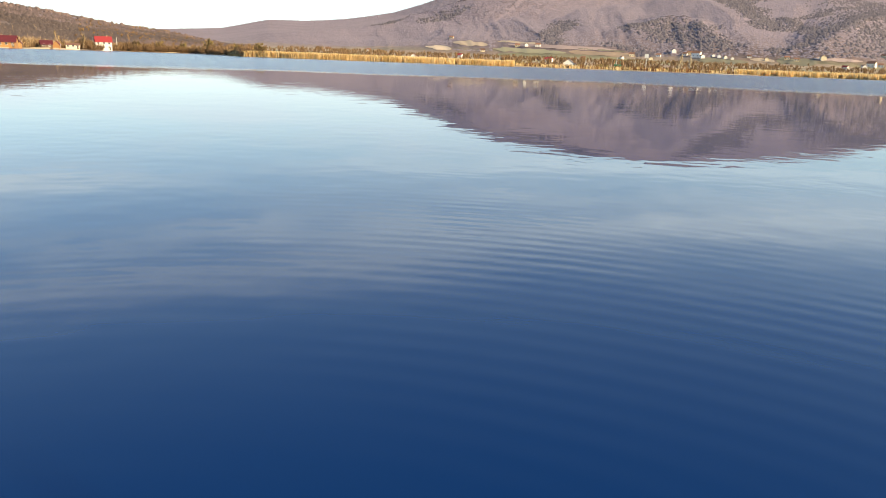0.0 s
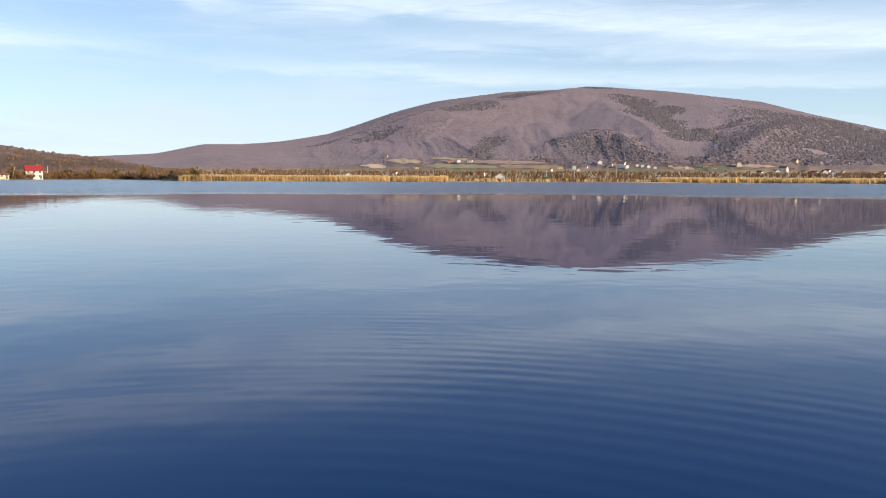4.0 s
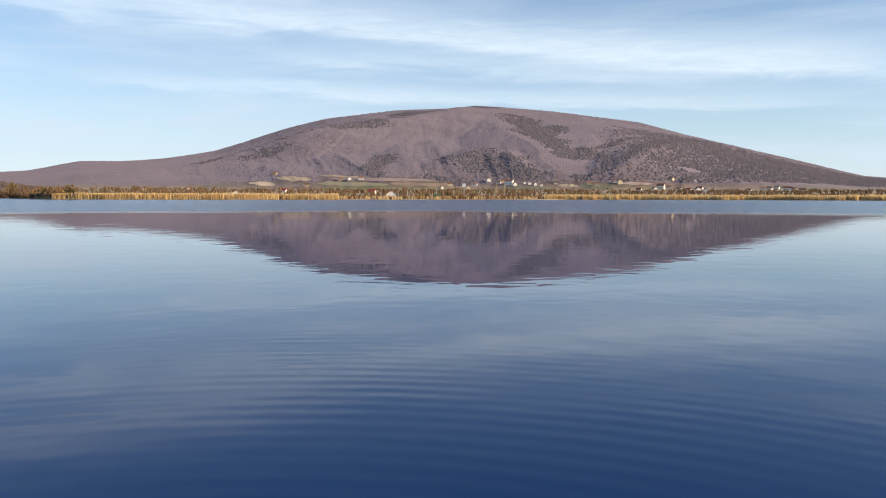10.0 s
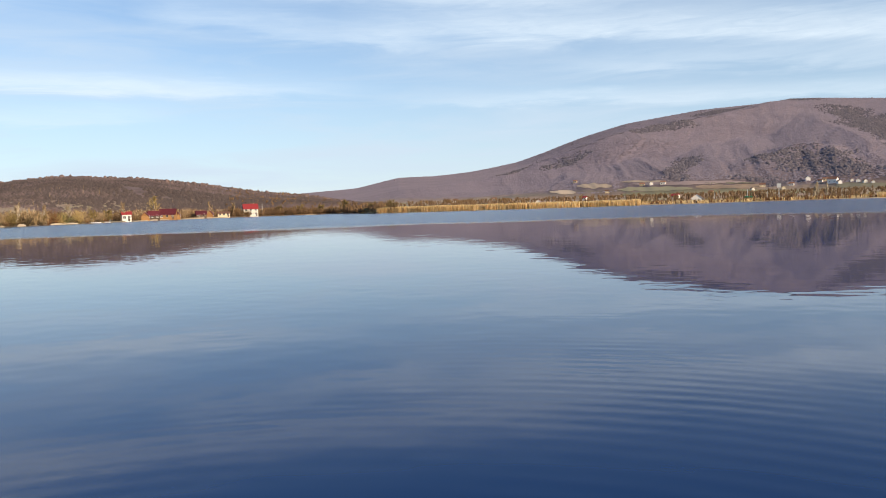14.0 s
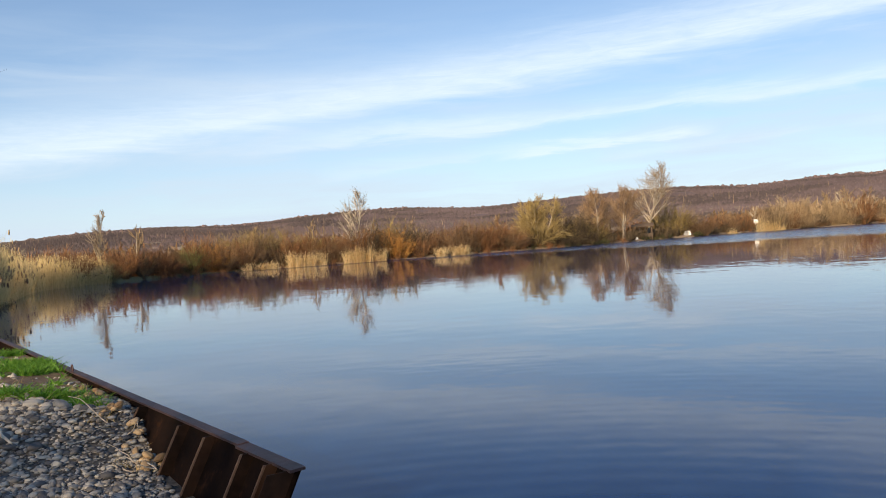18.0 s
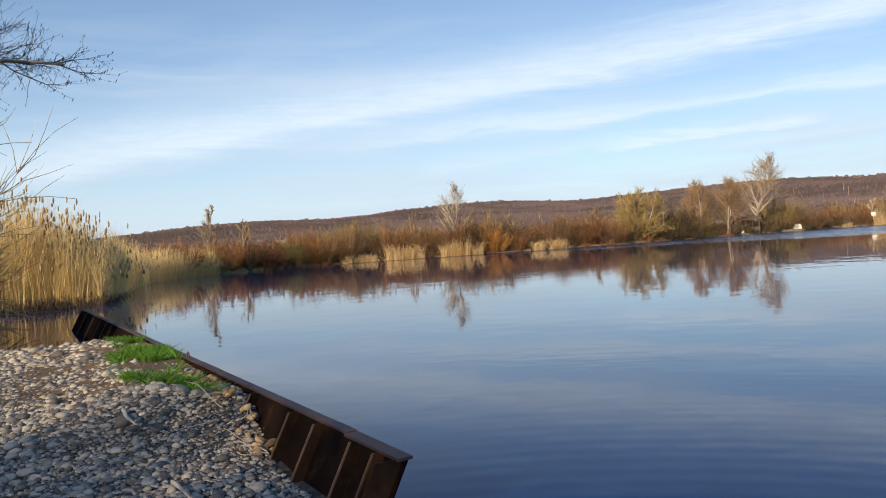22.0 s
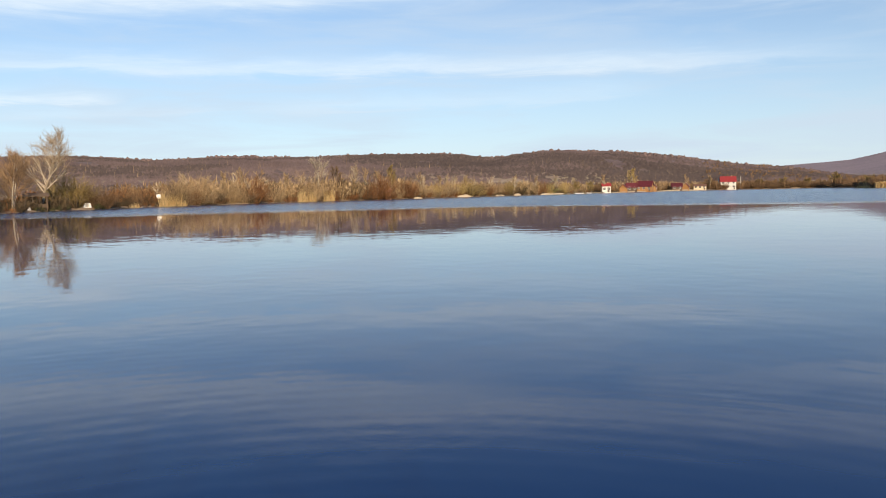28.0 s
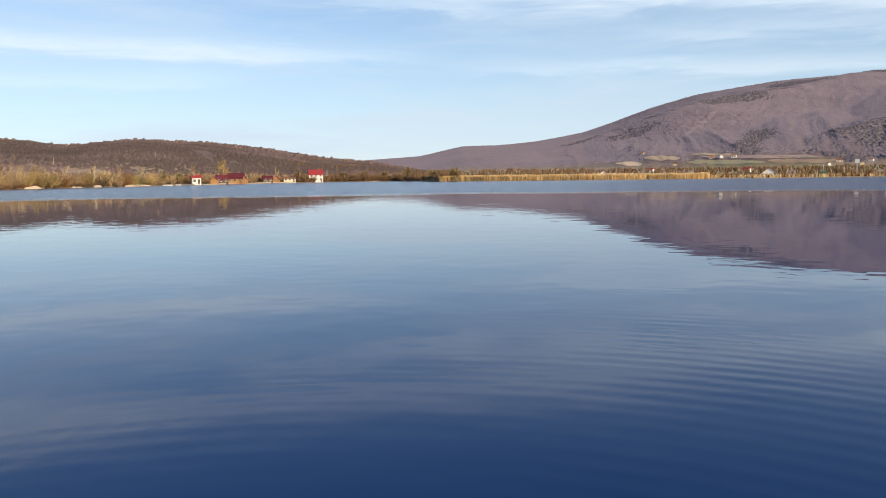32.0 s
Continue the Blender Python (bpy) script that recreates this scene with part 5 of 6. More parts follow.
def house(name, az, r, w, d, h, rise, turn, wall_mat, roof_mat, label, windows=2, storeys=1, door=True, gable_mat=None, chimney=False, lift=0.0, group=""):
    """A house whose front (-y of its own) faces the lake when turn is 0."""
    p = bearing(az, r, float(land(az, r)) + lift)
    t = thing(name, pose(p.x, p.y, p.z, 0, 0, az + turn), label, "house", group)
    s = Soup()
    box(s, -w / 2, w / 2, -d / 2, d / 2, -1.0, h)
    put("wall", s, wall_mat, t, smooth=False)
    for x in (-w / 2 + 0.02, w / 2 - 0.02):
        s = Soup()
        s.add([(x - 0.02, -d / 2, h), (x - 0.02, d / 2, h), (x - 0.02, 0, h + rise), (x + 0.02, -d / 2, h), (x + 0.02, d / 2, h), (x + 0.02, 0, h + rise)],
              [(0, 2, 1), (3, 4, 5), (0, 3, 5), (0, 5, 2), (1, 2, 5), (1, 5, 4)])
        put("gable", s, gable_mat or wall_mat, t, smooth=False)
    s = Soup()
    gable(s, w, d, h, rise, 0.35, 0.14)
    roof = put("roof", s, roof_mat, t, smooth=False)
    if chimney:
        s = Soup()
        box(s, w * 0.2, w * 0.2 + 0.5, 0.3, 0.8, h + rise * 0.4, h + rise + 0.6)
        put("chimney", s, M_PINKBRICK, roof, smooth=False)
    for lev in range(storeys):
        for k in range(windows):
            x, z = -w / 2 + w * (k + 0.5) / windows, 1.0 + lev * h / storeys
            win = Soup()
            for a, b, c, e in ((-0.58, 0.58, -0.06, 0.02), (-0.58, 0.58, 1.18, 1.26), (-0.58, -0.50, 0.02, 1.18), (0.50, 0.58, 0.02, 1.18), (-0.03, 0.03, 0.02, 1.18)):
                box(win, x + a, x + b, -d / 2 - 0.06, -d / 2 + 0.02, z + c, z + e)
            wo = put("window", win, M_WHITEPAINT, t, smooth=False)
            pane = Soup()
            box(pane, x - 0.5, x + 0.5, -d / 2 - 0.02, -d / 2 + 0.01, z + 0.02, z + 1.18)
            put("pane", pane, M_GLASS, wo, smooth=False)
    if door:
        s = Soup()
        box(s, w * 0.5 - 1.5, w * 0.5 - 0.6, -d / 2 - 0.05, -d / 2 + 0.01, 0, 2.0)
        put("door", s, M_DARKWOOD, t, smooth=False)
    return t


R = lambda az, more: float(shore(az)) + more
house("lake_house", 22.4, R(22.4, 5), 8.8, 7.4, 4.6, 3.0, 4, M_WHITE, M_REDROOF, "white two-storey house with a red sheet roof on the shore", 3, 2, chimney=True)
house("guest_house", 28.0, R(28.0, 8), 10.5, 6.6, 2.5, 2.7, -10, M_ORANGEWOOD, M_MAROON, "long timber house with a dark red roof beside the lake", 4, 1, gable_mat=M_ORANGEWOOD)
house("guest_house", 28.75, R(28.75, 7), 5.0, 5.0, 2.1, 2.1, 12, M_DARKWOOD, M_MAROON, "small dark timber house with a dark red roof beside the lake", 2, 1)
house("garden_house", 27.25, R(27.25, 4.5), 3.6, 3.2, 2.1, 1.6, 84, M_ORANGEWOOD, M_MAROON, "little orange timber porch house with a red roof", 1, 1)
house("garden_house", 29.25, R(29.25, 4), 3.6, 3.4, 2.0, 1.6, 80, M_ORANGEWOOD, M_MAROON, "little orange timber cabin with a red roof", 1, 1)
house("garden_house", 30.45, R(30.45, 3), 3.9, 3.4, 3.0, 1.1, 6, M_WHITE, M_REDROOF, "small white house with a red roof at the water's edge", 2, 1)
house("garden_house", 25.7, R(25.7, 6), 5.6, 4.6, 2.1, 1.9, 5, M_DARKWOOD, M_MAROON, "dark timber cabin with a red roof", 2, 1)
house("garden_house", 25.1, R(25.1, 4), 3.6, 3.4, 2.1, 1.8, 82, M_ORANGEWOOD, M_MAROON, "orange timber cabin with a steep red roof", 1, 1)
house("long_shed", 24.2, R(24.2, 6), 7.0, 4.0, 2.2, 0.9, 3, M_CREAM, M_BROWNROOF, "long low cream shed behind the beach", 3, 1)
house("brick_hut", 46.3, R(46.3, 5.0), 5.4, 3.4, 2.2, 0.8, 8, M_PINKBRICK, M_BROWNROOF, "small pinkish brick hut in the thicket", 2, 1)
house("far_house", 2.1, R(2.1, 24), 5.5, 4.5, 2.4, 1.9, 86, M_WHITE, M_BROWNROOF, "small white house behind the reed bed", 1, 1)
house("far_house", -8.68, R(-8.68, 34), 6.0, 7.5, 2.0, 2.6, 88, M_WHITE, M_BROWNROOF, "white gabled house on the far meadow", 1, 1)


def at_height(az, el):
    """The distance at which the ground in the direction az rises to el degrees over the eye."""
    r = np.arange(float(shore(az)) + 60, 2400, 4.0)
    up = np.degrees(np.arctan2(land(np.full_like(r, az), r) - 2.0, r))
    k = np.argmax(up >= el - 0.12)
    return float(r[k]) if up[k] >= el - 0.12 else 1050.0


VILLAGE = [(-1.1, 0.33, 7, 0), (-5.67, 1.21, 10, 0), (-6.47, 1.21, 11, 0), (-5.07, 1.17, 10, 1), (-0.49, 1.56, 9, 1), (-15.56, 1.11, 12, 0), (-17.04, 0.91, 17, 0), (-18.47, 0.9, 9, 0), (-18.85, 0.86, 9, 0),
           (-20.32, 0.94, 8, 0), (-12.83, 0.8, 11, 1), (-27.5, 0.63, 15, 0), (-28.0, 0.62, 10, 0), (-29.33, 0.43, 9, 0), (-29.91, 0.46, 11, 0), (-30.44, 0.38, 9, 0), (-24.72, 0.95, 13, 1), (-26.05, 0.44, 9, 0), (-22.62, 0.92, 10, 1),
           (-31.21, 1.09, 9, 0), (-34.44, 0.51, 11, 0), (-35.44, 0.47, 13, 0), (-36.44, 0.39, 9, 0), (-32.21, 0.38, 8, 0), (-28.15, 1.16, 12, 1), (-29.71, 1.15, 8, 0), (-23.19, 0.84, 9, 1), (-7.27, 0.21, 8, 0), (-2.68, 0.77, 9, 1),
           (-16.3, 0.98, 9, 0), (-17.4, 0.86, 10, 0), (-18.1, 0.95, 8, 0), (-19.3, 0.8, 8, 0), (-27.1, 0.5, 10, 0), (-28.7, 0.5, 9, 0), (-30.1, 0.55, 10, 0), (-31.0, 0.5, 8, 0), (-34.9, 0.6, 10, 0), (-35.8, 0.55, 9, 0), (-12.2, 0.6, 8, 0), (-14.1, 0.6, 9, 1), (-9.6, 0.5, 8, 1), (-34.0, 0.55, 9, 0), (-36.0, 0.45, 10, 1), (-33.2, 0.42, 8, 0), (-21.4, 0.8, 9, 1), (-14.6, 0.85, 9, 0), (-16.6, 1.05, 10, 1), (5.2, 0.5, 8, 0), (8.0, 0.45, 8, 0)]
for az, el, w, dull in VILLAGE:
    k = float(rng.random())
    w *= 0.66
    house("village_house", az, at_height(az, el), w, w * 0.75, w * 0.45, w * 0.28, -30 + 60 * k + (90 if k > 0.6 else 0), M_CREAM if dull else M_WHITE, M_BROWNROOF if (dull or k > 0.15) else M_REDROOF,
          "cream village house with a tiled roof at the mountain's foot" if dull else "white village house with a tiled roof at the mountain's foot", 2, 1, False, group="houses of the village")


def post_thing(name, az, r, label, category, pieces):
    """A thing put together from boxes (part, material, boxes) that stands on the ground at az, r."""
    p = bearing(az, r, float(land(az, r)))
    t = thing(name, pose(p.x, p.y, p.z, 0, 0, az), label, category)
    for part_name, mat, boxes in pieces:
        for b in boxes:
            s = Soup()
            box(s, *b)
            put(part_name, s, mat, t, smooth=False)
    return t


post_thing("water_tower", -13.82, R(-13.82, 60), "slim pole with a white tank at its top", "tower",
           [("pole", M_CONCRETE, [(-0.28, 0.28, -0.28, 0.28, -0.5, 6.8)]), ("tank", M_WHITEPAINT, [(-1.1, 1.1, -1.1, 1.1, 6.8, 9.0)])])
post_thing("play_tower", -11.95, R(-11.95, 40), "small green-painted metal tower", "tower",
           [("leg", M_GREENMETAL, [(-1.4, -1.2, -0.1, 0.1, -0.3, 4.5), (1.2, 1.4, -0.1, 0.1, -0.3, 4.5)]), ("deck", M_GREENMETAL, [(-2.0, 2.0, -1, 1, 1.6, 2.6)]), ("mast", M_WHITEPAINT, [(-0.7, -0.45, -0.1, 0.1, 2.6, 6.2)])])
for az, more, h in ((-15.95, 40, 9.4), (-16.08, 44, 9.0), (-16.68, 42, 9.2)):
    tree("column_poplar", az, R(az, more), "slim pale columnar poplar on the far shore", tree_soups(int(-az * 100), h, 0.25, 22, 7, 6, 15, 0.06, thin=9, reach=0.22), (M_PALE, M_PALE, M_PALE), group="columnar poplars")
for az, more, h in ((-13.1, 30, 5), (-20.6, 40, 5), (-9.8, 30, 4.5), (3.4, 22, 4), (-2.8, 20, 3.5), (21.6, 6, 7.5), (23.0, 14, 7.2)):
    post_thing("pole", az, R(az, more), "thin pale pole on the far shore", "pole", [("shaft", M_CONCRETE, [(-0.16, 0.16, -0.16, 0.16, -0.4, h)])])

# open shelter beside the tall tree
p = bearing(68.75, R(68.75, 4.5))
p.z = float(land(68.75, R(68.75, 4.5)))
t = thing("open_shelter", pose(p.x, p.y, p.z, 0, 0, 68.75), "dark timber open shelter with a flat brown roof", "shelter")
for x in (-1.6, -0.55, 0.55, 1.6):
    for y in (-1.2, 1.2):
        s = Soup()
        box(s, x - 0.08, x + 0.08, y - 0.08, y + 0.08, -0.4, 2.2)
        put("post", s, M_DARKWOOD, t, smooth=False)
s = Soup()
gable(s, 3.5, 2.6, 2.2, 0.4, 0.25, 0.14)
put("roof", s, M_DARKWOOD, t, smooth=False)
s = Soup()
box(s, -1.5, 1.5, -1.2, -1.14, 0.3, 0.9)
put("railing", s, M_DARKWOOD, t, smooth=False)

post_thing("notice_board", 61.4, R(61.4, 1.2), "white board on a post at the water's edge", "sign", [("post", M_CONCRETE, [(-0.06, 0.06, -0.06, 0.06, -0.4, 1.9)]), ("board", M_WHITEPAINT, [(-0.42, 0.42, -0.08, -0.03, 1.55, 2.4)])])


def tent(az, r, w, d, h, label):
    p = bearing(az, r, float(land(az, r)))
    t = thing("tent", pose(p.x, p.y, p.z, 0, 0, az + 15), label, "tent")
    s = Soup()
    s.add([(-w / 2, -d / 2, -0.05), (w / 2, -d / 2, -0.05), (w / 2, d / 2, -0.05), (-w / 2, d / 2, -0.05), (-w * 0.22, -d * 0.3, h), (w * 0.4, -d * 0.3, h), (w * 0.4, d * 0.3, h), (-w * 0.22, d * 0.3, h)],
          [(0, 1, 5), (0, 5, 4), (1, 2, 6), (1, 6, 5), (2, 3, 7), (2, 7, 6), (3, 0, 4), (3, 4, 7), (4, 5, 6), (4, 6, 7)])
    put("canvas", s, M_WHITEPAINT, t, smooth=False)
    s = Soup()
    box(s, -w * 0.1, w * 0.15, -d * 0.47, -d * 0.42, 0.05, h * 0.7)
    put("flap", s, M_CONCRETE, t, smooth=False)


tent(65.85, R(65.85, 4.5), 1.5, 1.2, 0.8, "small white tent on the shore")
tent(69.2, R(69.2, 2.5), 0.5, 0.5, 0.4, "white covered bundle below the shelter")


def bank_wall(az0, az1, h, label):
    """A low pale retaining wall or cut bank that follows the shore."""
    s = Soup()
    az = np.linspace(az0, az1, 9)
    pts = np.array([(*polar(a, float(shore(a)) + q), z) for k, a in enumerate(az) for q, z in ((0.2, -0.4), (0.35, h * (0.35 + 0.65 * math.sin(math.pi * (k + 0.6) / 9.2)) * (0.55 + 0.45 * float(rng.random()))), (2.2, 0.25))])
    f = []
    for k in range(8):
        for j in range(2):
            a = k * 3 + j
            f += [(a, a + 1, a + 4), (a, a + 4, a + 3)]
    s.add(pts, f)
    tagged(put("bank_wall", s, M_STONE, smooth=False), label, "wall", kind="structure")


for az0, az1, h in ((24.0, 27.2, 0.9), (27.4, 30.0, 0.8), (33.4, 35.0, 1.0), (37.6, 38.2, 0.8), (39.8, 40.9, 1.1), (36.4, 36.9, 1.2), (43.4, 44.0, 0.7), (17.9, 18.6, 0.8), (62.4, 63.2, 0.5), (-21.0, -17.6, 0.4)):
    bank_wall(az0, az1, h, "low pale bank of bare earth and stone at the waterline")


def boat(az, r, turn, label):
    p = bearing(az, r, 0.0)
    t = thing("rowing_boat", pose(p.x, p.y, 0, 0, 0, az + turn), label, "boat")
    s = Soup()
    sec = []
    for k in range(7):
        u = k / 6
        w, keel = 0.7 * math.sin(math.pi * min(0.97, 0.22 + 0.78 * u)) + 0.04, -0.12 + 0.25 * (1 - u) ** 3
        sec += [(-2.0 + 4 * u, -w, 0.42), (-2.0 + 4 * u, -w * 0.6, keel), (-2.0 + 4 * u, w * 0.6, keel), (-2.0 + 4 * u, w, 0.42)]
    f = []
    for k in range(6):
        for j in range(3):
            a = k * 4 + j
            f += [(a, a + 1, a + 5), (a, a + 5, a + 4)]
    s.add(sec, f)
    put("hull", s, M_WHITEPAINT, t, smooth=False)
    for x in (-0.8, 0.6):
        s = Soup()
        box(s, x, x + 0.25, -0.6, 0.6, 0.28, 0.33)
        put("bench", s, M_ORANGEWOOD, t, smooth=False)


boat(32.3, R(32.3, -2.0), 20, "small white rowing boat moored at the shore")
boat(31.6, R(31.6, -2.0), 60, "small white rowing boat moored at the shore")

# ---------------------------------------------------------------- the near bank: gravel spit, steel edge, grass
TIP, ALONG, INWARD = np.array((-5.85, -0.27)), np.array((-0.876, -0.482)), np.array((0.482, -0.876))
CAP_Z, WALL_LEN, LEAN = 0.60, 22.3, 0.52


def wall_xy(s, n):
    return TIP + ALONG * s + INWARD * n


def bank_height(x, y):
    """Height of the gravel spit over the lake."""
    x, y = np.asarray(x, float), np.asarray(y, float)
    s = (x - TIP[0]) * ALONG[0] + (y - TIP[1]) * ALONG[1]
    n = (x - TIP[0]) * INWARD[0] + (y - TIP[1]) * INWARD[1]
    z = 0.20 + 0.27 * smooth(-6.5, -11.5, x) + (0.29 - 0.19 * smooth(4.6, 7.6, s)) * smooth(2.5, 3.9, s) * (1 - smooth(10.5, 12.5, s)) * (1 - smooth(0.5, 2.4, n))
    z = z + 0.05 * (fbm(x * 0.6, y * 0.6, 81, 3) - 0.5) - 0.06 * smooth(1.2, 0.2, n) * (1 - smooth(3.5, 5, s))
    z = np.minimum(z, 0.53 + 0.2 * smooth(0.25, 1.6, n))
    z = z - 1.3 * smooth(-15.6, -17.6, x + 0.25 * (fbm(y * 0.5, y * 0, 83, 2) - 0.5))
    z = z - 1.3 * smooth(-1.0, 1.0, y - 0.25 - 1.1 * smooth(-4.2, -2.6, x)) * smooth(-5.5, -4.5, x) - 0.9 * smooth(0.06, -0.35, n + 0.2 * smooth(0.8, -0.4, s)) * smooth(-4.0, -5.0, x)
    return z


def gravel_spit():
    xs, ys = np.arange(-18.5, 14.01, 0.16), np.arange(-20, 3.2, 0.16)
    X, Y = np.meshgrid(xs, ys, indexing="ij")
    Z = bank_height(X, Y)
    n = (X - TIP[0]) * INWARD[0] + (Y - TIP[1]) * INWARD[1]
    ok = (n > 0.02) | (X > -4.6)
    v = np.stack([X, Y, Z], -1).reshape(-1, 3)
    i, j = np.meshgrid(np.arange(len(xs) - 1), np.arange(len(ys) - 1), indexing="ij")
    good = (ok[:-1, :-1] & ok[1:, :-1] & ok[:-1, 1:] & ok[1:, 1:]).ravel()
    p = (i * len(ys) + j).ravel()[good]
    q = p + len(ys)
    s = Soup()
    s.add(v, np.concatenate([np.stack([p, q, q + 1], 1), np.stack([p, q + 1, p + 1], 1)]))
    return tagged(put("gravel_bank", s, M_BED), "grey gravel spit of rounded river pebbles", "gravel", kind="structure")


spit = gravel_spit()


def wall_pose(s, n, z):
    x, y = wall_xy(s, n)
    return x, y, z


def steel_edge():
    t = thing("steel_retaining_wall", Matrix.Identity(4), "rusty ribbed steel retaining wall leaning out over the lake", "wall")
    ss = np.linspace(0, WALL_LEN, 45)
    # cap: a flat bar with small waves and dents, in two lengths that overlap
    for a, b, drop, wide in ((0.0, 0.95, 0.008, 0.090), (0.95, WALL_LEN, 0.0, 0.070)):
        s = Soup()
        k = ss[(ss > a + 0.05) & (ss < b - 0.05)]
        k = np.concatenate([[a], k, [b]])
        dent = 0.012 * (fbm(k * 0.9, k * 0, 91, 3) - 0.5)
        ring = []
        for u, d in zip(k, dent):
            ring += [wall_pose(u, -0.02 + d, CAP_Z - drop - 0.016), wall_pose(u, wide + d, CAP_Z - drop - 0.020), wall_pose(u, wide + d, CAP_Z - drop), wall_pose(u, -0.02 + d, CAP_Z - drop + 0.004)]
        f = []
        for m in range(len(k) - 1):
            for j in range(4):
                p, q = m * 4 + j, m * 4 + (j + 1) % 4
                f += [(p, q, q + 4), (p, q + 4, p + 4)]
        f += [(0, 3, 2), (0, 2, 1), (len(ring) - 4, len(ring) - 3, len(ring) - 2), (len(ring) - 4, len(ring) - 2, len(ring) - 1)]
        s.add(ring, f)
        put("cap", s, M_STEELCAP, t, "worn dark steel edge plate", smooth=False)
    # sheet: leans outward at the top, slightly buckled
    s = Soup()
    rows = []
    for u in ss:
        for z in (CAP_Z - 0.02, 0.3, 0.0, -0.5):
            d = (CAP_Z - z) * LEAN + 0.02 * (float(fbm(u * 1.3, z * 2, 93, 3)) - 0.5)
            rows.append(wall_pose(u, 0.005 + d, z))
            rows.append(wall_pose(u, 0.020 + d, z))
    f = []
    for m in range(len(ss) - 1):
        for j in range(3):
            for side in (0, 1):
                p, q = m * 8 + j * 2 + side, (m + 1) * 8 + j * 2 + side
                f += [(p, q, q + 2), (p, q + 2, p + 2)]
    s.add(rows, f)
    put("sheet", s, M_SHADESTEEL, t, smooth=False)
    for k, u in enumerate((0.05, 0.30, 0.71, 1.48, 2.11, 3.34, 4.4, 5.4, 14.6, 15.7, 16.9, 18.5, 20.4, 22.2)):
        deep = 0.12 if k else 0.22
        for lo, hi, name in ((-0.006, 0.006, "rib"), (-0.010, 0.010, "flange")):
            s = Soup()
            v = []
            for w in (u + lo, u + hi):
                for z in (CAP_Z - 0.021, -0.5):
                    d = (CAP_Z - z) * LEAN + 0.02
                    a, b = (d, d + deep - 0.02) if name == "rib" else (d + deep - 0.02, d + deep - 0.006)
                    v += [wall_pose(w, a, z), wall_pose(w, b, z)]
            s.add(v, BOXF)
            if name == "rib":
                rib = put("rib", s, M_SHADERIB, t, smooth=False)
            elif k:
                put("flange", s, M_LITFLANGE, rib, smooth=False)
    # mooring eye
    s = Soup()
    a = np.linspace(-0.3, math.pi + 0.3, 12)
    c = np.array(wall_pose(6.75, 0.06, CAP_Z))
    tube(s, np.stack([c[0] + ALONG[0] * 0.05 * np.cos(a), c[1] + ALONG[1] * 0.05 * np.cos(a), c[2] + 0.03 + 0.06 * np.sin(a)], 1), np.full(12, 0.011), 6)
    put("mooring_eye", s, M_STEELCAP, t, "dark iron mooring eye")


steel_edge()


def blade_tufts():
    def inside(n, s0, s1, n0, n1, seed, level):
        s, q = s0 + (s1 - s0) * rng.random(n), n0 + (n1 - n0) * rng.random(n)
        keep = fbm(s * 1.9, q * 2.6, seed, 3) > level
        s, q = s[keep], q[keep]
        x, y = TIP[0] + ALONG[0] * s + INWARD[0] * q, TIP[1] + ALONG[1] * s + INWARD[1] * q
        return np.stack([x, y, bank_height(x, y) - 0.02], 1)

    def tuft(name, mat, base, h0, h1, width, label, cat):
        n = len(base)
        tip = base + np.stack([rng.normal(size=n) * 0.10, rng.normal(size=n) * 0.10, h0 + (h1 - h0) * rng.random(n)], 1)
        s = Soup()
        ribbons(s, base, tip, width * (0.6 + 0.8 * rng.random(n)), sag=0.03 * rng.random(n), n=3)
        tagged(put(name, s, mat, smooth=False), label, cat, kind="stuff")

    tuft("grass_patch", M_GRASS, inside(13000, 6.7, 10.6, 0.08, 0.95, 95, 0.54), 0.05, 0.19, 0.013, "bright green grass along the steel edge", "grass")
    tuft("grass_patch", M_GRASS, inside(7500, 4.6, 6.3, 0.25, 1.1, 97, 0.53), 0.05, 0.17, 0.012, "short green weeds on the earth by the edge", "grass")
    tuft("grass_patch", M_GRASS, inside(520, 3.85, 4.3, 0.28, 0.6, 98, 0.2), 0.06, 0.15, 0.010, "small green tuft among the pebbles", "grass")
    tuft("dry_grass_patch", M_DRYGRASS, np.concatenate([inside(1500, 4.8, 15.0, 0.2, 2.6, 99, 0.5), inside(500, 2.2, 4.5, 0.3, 0.9, 100, 0.5)]), 0.04, 0.16, 0.007, "dry straw among the weeds", "grass")


blade_tufts()

# bare earth under the weeds
s = Soup()
uu, nn = np.meshgrid(np.linspace(4.2, 15.5, 60), np.linspace(0.1, 2.9, 20), indexing="ij")
ex, ey = TIP[0] + ALONG[0] * uu + INWARD[0] * nn, TIP[1] + ALONG[1] * uu + INWARD[1] * nn
mound = 0.035 * np.sin(np.pi * (uu - 4.2) / 11.3) ** 0.5 * np.sin(np.pi * np.clip((2.9 - nn) / 2.8, 0, 0.6) / 1.2) + 0.05 * (fbm(uu * 2.5, nn * 2.5, 101, 3) - 0.55)
i, j = np.meshgrid(np.arange(59), np.arange(19), indexing="ij")
pp = (i * 20 + j).ravel()
s.add(np.stack([ex, ey, bank_height(ex, ey) + mound], -1).reshape(-1, 3), np.concatenate([np.stack([pp, pp + 20, pp + 21], 1), np.stack([pp, pp + 21, pp + 1], 1)]))
tagged(put("earth", s, M_EARTH), "brown earth with weeds behind the steel edge", "earth", kind="structure")


